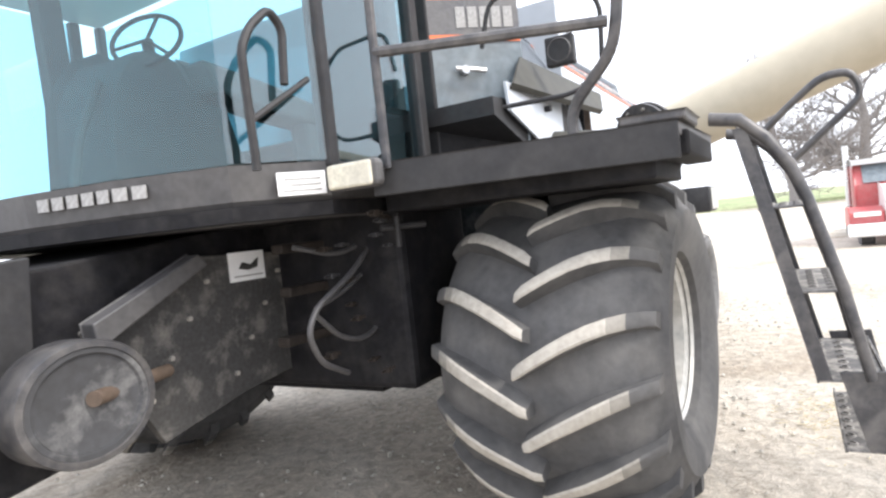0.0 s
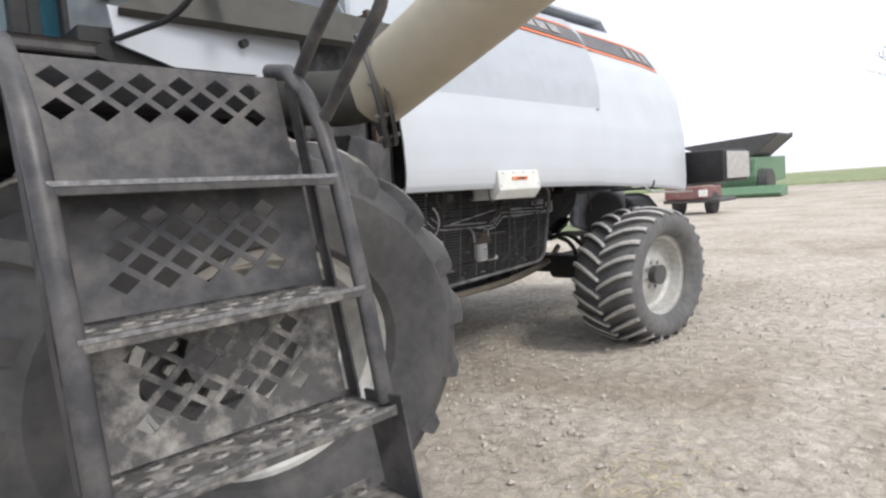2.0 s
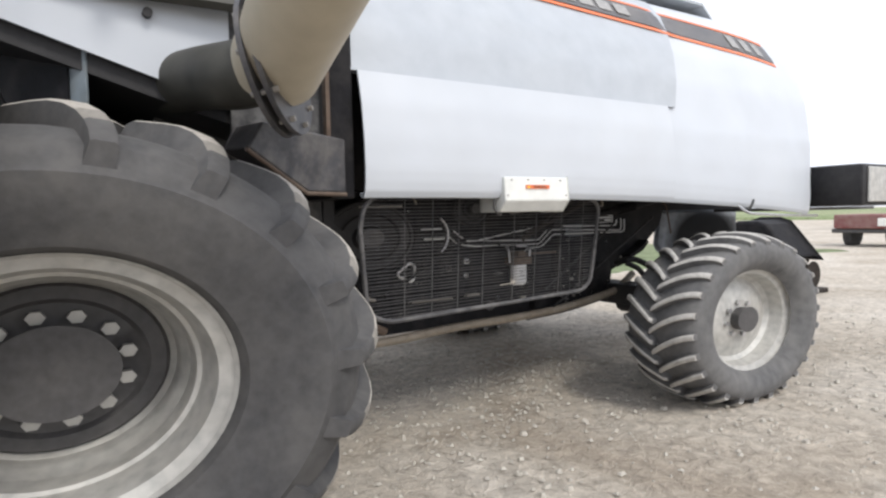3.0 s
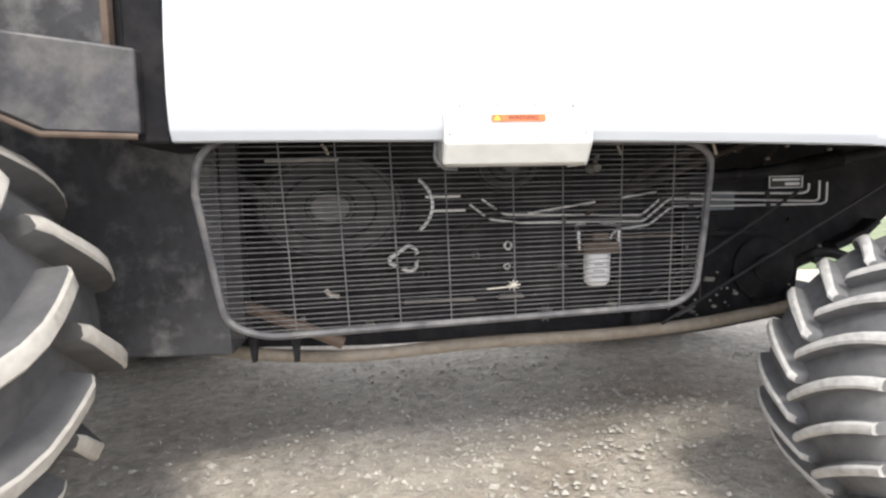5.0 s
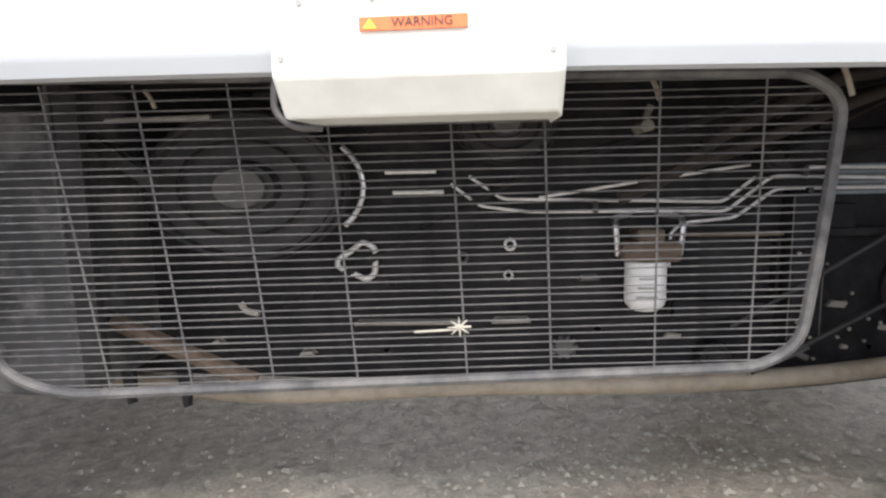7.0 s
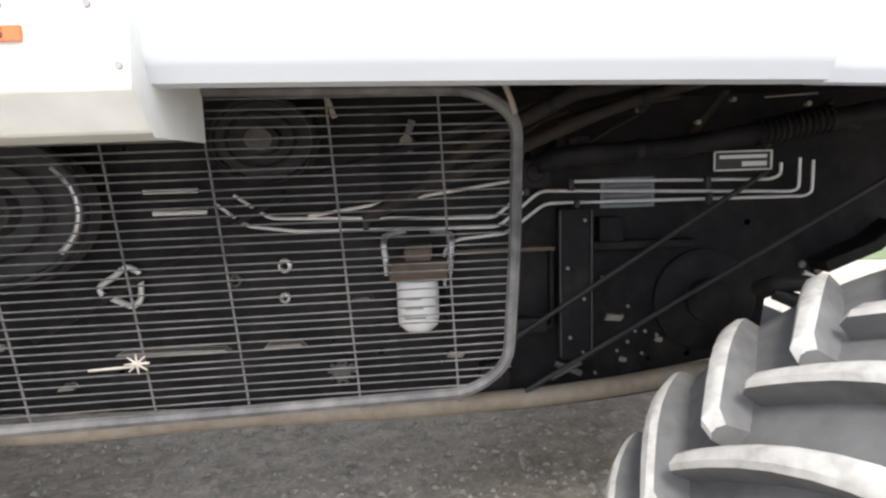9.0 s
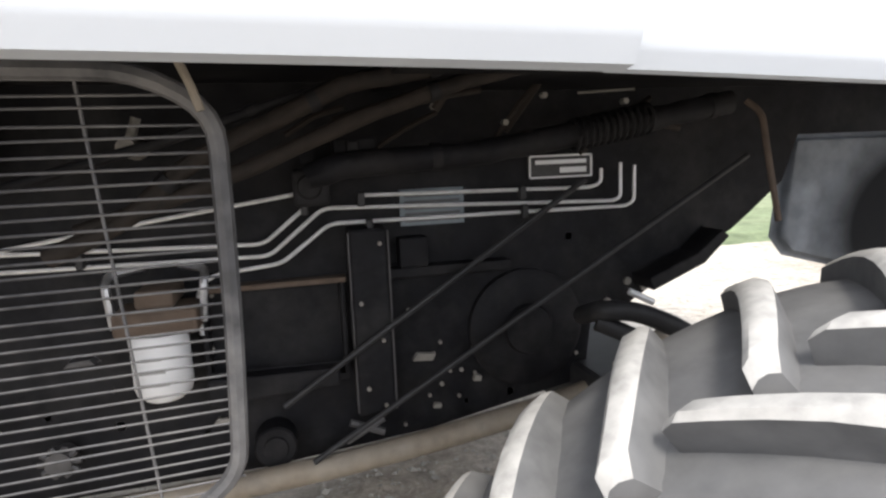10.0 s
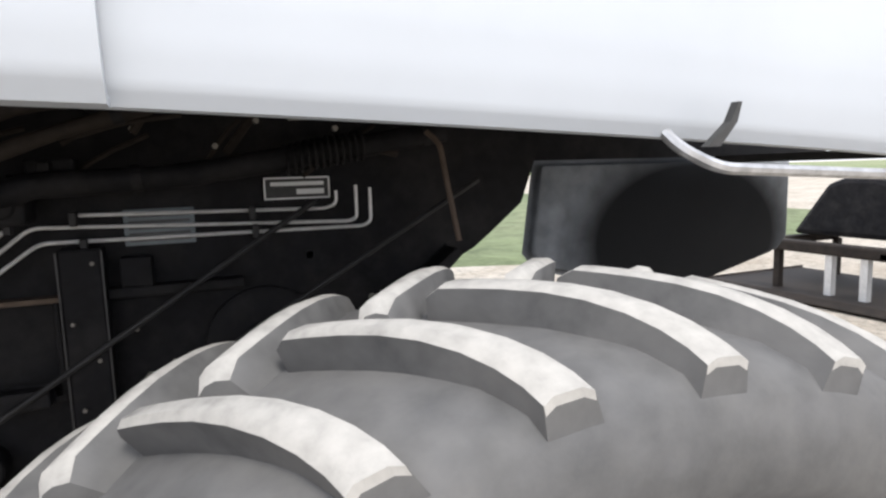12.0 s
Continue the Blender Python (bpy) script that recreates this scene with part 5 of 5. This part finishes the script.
box(bm, (2.99, 3.12), (2.30, 2.80), (1.75, 3.2))
part("rear_locker", bm, SEATM, cab, bevel=0.03)
bm = bmesh.new()
prism(bm, [(2.51, 3.2), (2.66, 3.2), (2.72, 1.7), (2.55, 1.7)], "y", 4.56, 4.64)
part("corner_pillar", bm, SEATM, cab, bevel=0.01)
SITE = CAB
# maker's name as bars, safety label
def skirt_x(y):
    return 1.78 + (3.0 - y) * 0.25 if y > 2.6 else 1.88 + (2.6 - y) * 0.474


for k in range(7):
    y0, y1 = 2.93 - 0.066 * k, 2.93 - 0.066 * k - 0.046
    bm = bmesh.new()
    prism(bm, [(skirt_x(y0) - 0.008, y0), (skirt_x(y1) - 0.008, y1 - 0.003), (skirt_x(y1) - 0.002, y1), (skirt_x(y0) - 0.002, y0)], "z", 1.607, 1.652)
    part("name_bar", bm, PALE, cab)
bm = bmesh.new()
a, b = Vector((2.36, 2.035)), Vector((2.20, 2.13))
prism(bm, [(a.x - 0.012, a.y - 0.008), (b.x - 0.012, b.y - 0.012), (b.x, b.y), (a.x, a.y)], "z", 1.565, 1.645)
part("safety_label", bm, PAPER, cab, "white safety label")

for k in range(3):
    bm = bmesh.new()
    p, q = a.lerp(b, 0.1), a.lerp(b, (0.9, 0.75, 0.85)[k])
    prism(bm, [(p.x - 0.0145, p.y - 0.010), (q.x - 0.0145, q.y - 0.014), (q.x - 0.011, q.y - 0.010), (p.x - 0.011, p.y - 0.007)], "z", 1.578 + 0.02 * k, 1.584 + 0.02 * k)
    part("label_line", bm, PALE, cab)

# panel behind the platform, with a striped badge; reflected sky is in its blue-grey
SITE = HERE


def slant(name, u0, u1, z0, z1, out, mat, parent, label="", bevel=0.0):
    """A slab on the bulkhead, from u0 to u1 along it, standing out by so much."""
    a, b, n = Vector((3.17, 2.16)), Vector((3.53, 1.79)), Vector((-0.717, -0.697))
    p, q = a.lerp(b, u0), a.lerp(b, u1)
    bm = bmesh.new()
    prism(bm, [tuple(p + n * out), tuple(q + n * out), tuple(q - n * 0.012), tuple(p - n * 0.012)], "z", z0, z1)
    return part(name, bm, mat, parent, label, bevel=bevel)


pan = slant("rear_bulkhead", 0.0, 1.0, 1.70, 3.1, 0.0, BLUEGREY, combine, "glossy bulkhead behind the platform, blue-grey with painted sky reflection", 0.004)
slant("lower_sheet", 0.0, 0.86, 1.70, 2.045, 0.012, SOOT, pan)
for z0, z1, m in ((2.405, 2.445, ORANGE), (2.446, 2.63, STRIPE), (2.631, 2.67, ORANGE)):
    slant("badge_band", 0.0, 0.99, z0, z1, 0.008, m, pan)
for k in range(5):
    slant("badge_bar", 0.30 + 0.13 * k, 0.40 + 0.13 * k, 2.48, 2.59, 0.012, PALE, pan)
bm = bmesh.new()
box(bm, (4.41, 4.44), (1.86, 2.6), (1.9, 2.9))
part("tank_end_sheet", bm, WHITE2, combine)

FEED = Matrix.Translation((-0.517, -0.17, -0.06)) @ Matrix.Diagonal((1.155, 1.15, 1.12, 1))
SITE = HERE
bm = bmesh.new()
rod(bm, (3.29, 2.035, 2.25), (3.25, 2.0, 2.25), 0.022, seg=12)
tube(bm, [(3.23, 2.05, 2.26), (3.28, 1.985, 2.25), (3.34, 1.93, 2.24)], 0.014, bend=0.03)
part("door_latch", bm, STEEL, pan, "bright worn latch handle", smooth=True)
bm = bmesh.new()
box(bm, (3.58, 3.64), (1.52, 1.68), (2.24, 2.40))
box_ = part("lamp_housing", bm, BLACK, combine, "black lamp housing beside the bulkhead", bevel=0.012)
bm = bmesh.new()
lathe(bm, [(0.001, 0.02), (0.05, 0.02), (0.062, 0.0), (0.068, 0.006)], (0, 0, 0), 20)
bmesh.ops.rotate(bm, verts=bm.verts, cent=(0, 0, 0), matrix=Matrix.Rotation(radians(-90), 3, "Z"))
bmesh.ops.translate(bm, verts=bm.verts, vec=(3.574, 1.60, 2.32))
part("lens", bm, GREY, box_, "dark round lens")
# ---- feeder house and header drive under the cab ----
bm = bmesh.new()
prism(bm, [(2.15, 1.426), (2.808, 1.40), (2.942, 1.078), (2.714, 0.798), (2.359, 0.763), (1.903, 0.669), (1.812, 0.841), (1.662, 1.106), (1.63, 1.189)], "y", 2.90, 2.94)
feeder = part("feeder_side", bm, MUCK, combine, "dirty dark feeder-house side plate", bevel=0.004)
bm = bmesh.new()
prism(bm, [(0.95, 1.43), (1.50, 1.49), (1.47, 1.12), (1.39, 0.90), (0.95, 0.82)], "y", 2.95, 2.98)
part("header_plate", bm, BLACK, combine, bevel=0.004)
SITE = FEED
bm = bmesh.new()
prism(bm, [(1.0, 0.55), (2.3, 0.75), (3.2, 1.1), (3.2, 1.5), (2.4, 1.42), (1.0, 1.25)], "y", 2.75, 3.9)
part("feeder_house", bm, SOOT, combine, bevel=0.01)
SITE = HERE
bm = bmesh.new()
prism(bm, [(1.608, 1.225), (1.826, 1.319), (2.092, 1.437), (2.135, 1.388), (1.62, 1.123)], "y", 2.80, 2.88)
part("belt_shield", bm, GREY, combine, "grey sloping belt shield", bevel=0.006)
bm = bmesh.new()
c = (1.50, 2.68, 0.974)
SITE = oval(c, 1.12)
lathe(bm, [(0.205, 0.16), (0.21, 0.155), (0.21, 0.005), (0.205, 0), (0.17, 0.0), (0.165, 0.012), (0.05, 0.03), (0.0005, 0.03)], c, 48)
dr = part("drive_drum", bm, MUD, combine, "dusty dark drive drum", smooth=True)
bm = bmesh.new()
lathe(bm, [(0.211, 0.16), (0.216, 0.15), (0.216, 0.01), (0.211, -0.004), (0.19, -0.006), (0.185, 0.004)], c, 56)
part("drum_rim", bm, STEP, dr, "pale worn rim of the drum", smooth=True)
bm = bmesh.new()
rod(bm, (1.51, 2.68, 0.985), (1.90, 2.90, 0.965), 0.028, seg=12)
rod(bm, (1.66, 2.77, 0.975), (1.75, 2.82, 0.972), 0.042, seg=12)
part("drum_shaft", bm, RUST, dr, "rusty drive shaft", smooth=True)
SITE = HERE
for k in range(9):
    bm = bmesh.new()
    x, z = 1.86 + 0.11 * k, 0.86 + 0.15 * (k % 4)
    rod(bm, (x, 2.905, z), (x, 2.885, z), 0.012, seg=6)
    part("plate_bolt", bm, WORN, dr)
bm = bmesh.new()
box(bm, (2.325, 2.54), (2.888, 2.898), (1.285, 1.425))
lab = part("safety_label", bm, PAPER, feeder, "white safety label with a black picture")
bm = bmesh.new()
prism(bm, [(2.375, 1.345), (2.40, 1.375), (2.45, 1.36), (2.50, 1.39), (2.49, 1.345), (2.43, 1.335)], "y", 2.883, 2.889)
part("label_print", bm, INK, feeder)
bm = bmesh.new()
box(bm, (2.345, 2.52), (2.883, 2.889), (1.305, 1.312))
part("label_line", bm, PALE, feeder)
SITE = FEED
# front axle and final drive, with hoses
bm = bmesh.new()
box(bm, (3.2, 3.75), (1.9, 4.6), (0.6, 1.2))
part("front_axle", bm, SOOT, combine, bevel=0.03)
bm = bmesh.new()
box(bm, (2.75, 3.3), (2.0, 2.9), (0.68, 1.48))
part("transmission_housing", bm, SOOT, combine, bevel=0.03)
SITE = HERE
rng = random.Random(21)
for pts, r in (([(2.74, 2.35, 1.42), (2.50, 2.30, 1.28), (2.24, 2.30, 1.166), (2.17, 2.30, 1.07), (2.25, 2.32, 0.93), (2.46, 2.36, 0.835)], 0.013),
               ([(2.24, 2.31, 1.16), (2.45, 2.33, 1.20), (2.72, 2.40, 1.27)], 0.010),
               ([(2.80, 2.33, 1.46), (2.80, 2.33, 1.14), (2.72, 2.33, 1.02), (2.57, 2.33, 0.965), (2.42, 2.34, 1.0), (2.26, 2.33, 1.13)], 0.012),
               ([(2.95, 2.33, 1.46), (2.93, 2.33, 1.27)], 0.013),
               ([(2.30, 2.45, 1.42), (2.55, 2.42, 1.36), (2.75, 2.38, 1.42)], 0.012)):
    bm = bmesh.new()
    tube(bm, pts, r, bend=0.16, seg=10)
    part("hydraulic_hose", bm, GREY, combine, "looping black hydraulic hose", smooth=True)
bm = bmesh.new()
tube(bm, [(2.86, 2.3, 1.275), (2.99, 2.28, 1.265)], 0.018)
tube(bm, [(2.925, 2.29, 1.25), (2.925, 2.29, 1.31)], 0.012)
part("valve_tap", bm, WORN, combine, smooth=True)
SITE = FEED
for k in range(14):
    x, y, z = rng.uniform(2.5, 2.74), rng.uniform(1.96, 2.3), rng.uniform(0.8, 1.42)
    bm = bmesh.new()
    w = rng.uniform(0.008, 0.018)
    box(bm, (x - w, x + w), (y - w, y + w), (z - w * 0.8, z + w * 0.8))
    rod(bm, (x - w - 0.03, y, z), (x + w + 0.03, y, z), w * 0.45, seg=8)
    part("hose_fitting", bm, DARKPIPE if k % 3 else BLACK, combine, bevel=0.002)
bm = bmesh.new()
box(bm, (2.77, 3.02), (2.06, 2.10), (0.80, 0.825))
part("tag_bar", bm, PALE, combine, bevel=0.002)
for x0, x1, z in ((2.5, 2.8, 1.30), (2.52, 2.8, 1.12), (2.48, 2.8, 0.92)):
    bm = bmesh.new()
    box(bm, (x0, x1), (2.40, 2.46), (z, z + 0.04))
    part("valve_block", bm, DARKPIPE, combine, bevel=0.008)
bm = bmesh.new()
tube(bm, [(2.62, 2.0, 1.36), (2.78, 1.9, 1.36)], 0.012)
tube(bm, [(2.66, 1.95, 1.28), (2.66, 1.95, 1.40)], 0.010)
part("shut_off_valve", bm, BLACK, combine)
SITE = HERE
# ---- things beyond ----
SITE = Matrix.Translation((-3.1, -0.45, -0.03)) @ Matrix.Diagonal((0.88, 0.90, 0.70, 1))
truck = thing("semi_truck", (24, -1.5, 0), "red and white semi truck facing the yard", "truck")
bm = bmesh.new()
prism(bm, [(22.4, 0.75), (22.4, 1.75), (23.6, 1.98), (23.6, 0.75)], "y", -2.2, -0.8)
part("hood", bm, TRUCKW, truck, bevel=0.08)
bm = bmesh.new()
prism(bm, [(23.6, 0.8), (23.6, 2.0), (24.0, 2.75), (26.2, 2.85), (26.2, 0.8)], "y", -2.7, -0.3)
part("cab_shell", bm, RED, truck, bevel=0.06)
bm = bmesh.new()
prism(bm, [(23.7, 2.66), (23.9, 2.86), (26.2, 2.95), (26.2, 2.8), (24.0, 2.7)], "y", -2.72, -0.28)
part("roof_visor", bm, PALE, truck, bevel=0.04)
for y in (-2.95, -0.2):
    bm = bmesh.new()
    rod(bm, (24.2, y, 0.9), (24.2, y, 3.4), 0.07, seg=12)
    part("exhaust_pipe", bm, CHROME, truck, smooth=True)
bm = bmesh.new()
prism(bm, [(23.57, 2.05), (23.90, 2.66), (24.0, 2.66), (23.67, 2.05)], "y", -2.5, -0.5)
part("windscreen", bm, BLUEGREY, truck)
bm = bmesh.new()
prism(bm, [(23.54, 2.05), (23.87, 2.66), (24.0, 2.66), (23.67, 2.05)], "y", -1.53, -1.47)
part("screen_bar", bm, TRUCKW, truck)
bm = bmesh.new()
box(bm, (22.34, 22.41), (-2.15, -0.85), (0.8, 1.7))
gr = part("radiator_grille", bm, CHROME, truck, bevel=0.03)
for k in range(9):
    bm = bmesh.new()
    box(bm, (22.325, 22.345), (-2.08 + 0.14 * k, -2.02 + 0.14 * k), (0.85, 1.62))
    part("grille_bar", bm, GREY, gr)
bm = bmesh.new()
box(bm, (22.05, 22.35), (-2.95, 0.0), (0.38, 0.78))
part("bumper", bm, TRUCKW, truck, bevel=0.05)
for y0, y1 in ((-2.9, -2.2), (-0.8, -0.05)):
    bm = bmesh.new()
    prism(bm, [(22.35, 0.75), (22.4, 1.15), (22.9, 1.3), (23.6, 1.2), (23.7, 0.75)], "y", y0, y1)
    fen = part("fender", bm, RED, truck, bevel=0.06)
    bm = bmesh.new()
    box(bm, (22.3, 22.37), (y0 + 0.1, y1 - 0.1), (1.0, 1.14))
    part("headlight", bm, BULB, fen)
    for x in (22.95, 26.8):
        bm = bmesh.new()
        ym = y1 if y1 < -1 else y0
        disc(bm, (x, 0, 0.5), 0.5, (y0 + y1) / 2 - 0.15, (y0 + y1) / 2 + 0.15, 28)
        part("wheel", bm, RUBBER, truck, bevel=0.04)
bm = bmesh.new()
box(bm, (26.2, 30), (-2.4, -0.6), (0.8, 1.05))
part("chassis", bm, BLACK, truck)

SITE = HERE
green = thing("green_combine", (42, 11.5, 0), "green combine harvester with a dark grain tank, parked far off", "combine harvester")
bm = bmesh.new()
prism(bm, [(10.9, 2.35), (12.6, 2.35), (14.9, 3.15), (14.9, 3.3), (9.6, 3.6), (9.6, 3.45)], "x", 40.5, 43.5)
part("grain_tank_extension", bm, GREY, green, bevel=0.05)
bm = bmesh.new()
prism(bm, [(40.3, 0.6), (40, 1.2), (40.2, 2.3), (46, 2.4), (46, 0.9)], "y", 10.6, 12.6)
part("body", bm, GREEN, green, bevel=0.1)
bm = bmesh.new()
box(bm, (39.9, 40.02), (10.9, 12.3), (1.3, 2.2))
part("cab_glass", bm, BLUEGREY, green, bevel=0.02)
for y in (10.3, 12.8):
    bm = bmesh.new()
    disc(bm, (41, 0, 0.8), 0.8, y - 0.25, y + 0.25, 30)
    part("wheel", bm, RUBBER, green, bevel=0.06)
bm = bmesh.new()
prism(bm, [(38.6, 0.05), (38.4, 0.25), (39.4, 0.65), (39.8, 0.65), (39.8, 0.1)], "y", 8.9, 14.4)
part("header", bm, GREEN, green, bevel=0.04)

SITE = Matrix.Translation((4.0, 1.0, -0.02))
red = thing("red_implement", (21, 7.5, 0), "low red farm implement with a white lamp", "implement")
bm = bmesh.new()
box(bm, (20, 21.8), (6.5, 7.9), (0.60, 1.04))
part("frame_box", bm, DULLRED, red, bevel=0.05)
bm = bmesh.new()
box(bm, (20.1, 21.8), (6.0, 8.0), (0.46, 0.59))
part("under_beam", bm, GREY, red, bevel=0.03)
bm = bmesh.new()
box(bm, (19.95, 20.02), (6.35, 6.65), (0.68, 0.92))
part("lamp", bm, BULB, red, bevel=0.02)
for y in (6.6, 7.8):
    bm = bmesh.new()
    disc(bm, (21.1, 0, 0.42), 0.42, y - 0.12, y + 0.12, 24)
    part("wheel", bm, RUBBER, red, bevel=0.03)

SITE = HERE
low = thing("disc_implement", (12.3, 4.6, 0), "low dark tillage implement standing on the gravel", "implement")
# low dark slab added on the gravel under the stands
bm = bmesh.new()
prism(bm, [(11.6, 0.0), (11.5, 0.05), (11.6, 0.09), (12.9, 0.09), (12.9, 0.0)], "y", 3.7, 5.6)
part("low_dark_slab", bm, DARKPIPE, low, bevel=0.02)
for y in (3.95, 5.15):
    bm = bmesh.new()
    box(bm, (11.7, 12.85), (y, y + 0.1), (0.44, 0.52))
    part("beam", bm, DARKPIPE, low, bevel=0.02)
bm = bmesh.new()
box(bm, (11.7, 11.82), (3.7, 5.3), (0.44, 0.54))
part("beam", bm, DARKPIPE, low, bevel=0.02)
bm = bmesh.new()
prism(bm, [(3.85, 0.54), (5.2, 0.54), (4.85, 1.03), (4.7, 1.08), (4.4, 1.08), (4.25, 1.03)], "x", 12.2, 12.85)
part("hopper", bm, SOOT, low, bevel=0.05)
for x, y, m in ((11.75, 4.15, ZINC), (11.75, 4.45, ZINC), (11.75, 4.95, DARKPIPE), (12.75, 4.0, DARKPIPE), (12.75, 5.1, DARKPIPE)):
    bm = bmesh.new()
    box(bm, (x, x + 0.06), (y, y + 0.06), (0.07, 0.46))
    part("stand", bm, m, low)
for k in range(3):
    bm = bmesh.new()
    lathe(bm, [(0.001, 0.03), (0.12, 0.02), (0.2, 0.0), (0.2, -0.008), (0.12, 0.010), (0.001, 0.02)], (12.1 + 0.22 * k, 3.75 + 0.02 * (k % 2), 0.29), 24)
    part("disc_blade", bm, DARKPIPE, low, smooth=True)

# warning lettering on the guard box
def lettering(name, text, size, place, turn, mat, parent):
    cu = bpy.data.curves.new(name, "FONT")
    cu.body, cu.size, cu.extrude, cu.align_x, cu.align_y = text, size, 0.0006, "CENTER", "CENTER"
    ob = new(name + "_outline", cu)
    me = bpy.data.meshes.new_from_object(ob.evaluated_get(bpy.context.evaluated_depsgraph_get()))
    bpy.data.objects.remove(ob)
    bpy.data.curves.remove(cu)
    b = bmesh.new()
    b.from_mesh(me)
    bpy.data.meshes.remove(me)
    bmesh.ops.transform(b, matrix=Matrix.Translation(place) @ turn, verts=b.verts)
    return part(name, b, mat, parent)


bm = bmesh.new()
box(bm, (5.491, 5.650), (1.6485, 1.6545), (1.395, 1.414))
wl_ = part("warning_label", bm, ORANGE, guard, "orange warning label")
bm = bmesh.new()
prism(bm, [(5.497, 1.3975), (5.517, 1.3975), (5.507, 1.4115)], "y", 1.647, 1.6495)
part("warning_triangle", bm, YELLOW, guard)
lettering("warning_text", "WARNING", 0.0185, (5.584, 1.6475, 1.4045), Matrix.Rotation(radians(90), 4, "X"), INK, guard)
# screws of the guard box
for x, z in ((5.40, 1.44), (5.51, 1.442), (5.62, 1.442), (5.735, 1.44), (5.37, 1.36), (5.772, 1.36)):
    bm = bmesh.new()
    y = 1.650 + 0.010 * (z - 1.333) / 0.122
    rod(bm, (x, y + 0.002, z), (x, y - 0.004, z), 0.005, seg=8)
    part("guard_screw", bm, PALE, guard)
# clips, rods and tags that hang under the panel edge
for x, y, ln in ((5.98, 1.95, 0.05), (6.30, 1.9, 0.06), (4.98, 1.95, 0.03)):
    bm = bmesh.new()
    tube(bm, [(x, y, 1.36), (x + 0.012, y, 1.36 - ln * 0.5), (x + 0.02, y, 1.345 - ln * 0.7)], 0.005)
    part("hanging_clip", bm, HOSE, combine)
for x0, x1, z in ((4.76, 5.02, 1.318),):
    bm = bmesh.new()
    tube(bm, [(x0, 2.15, z), (x1, 2.15, z + 0.002)], 0.006)
    part("edge_rod", bm, WORN, combine)
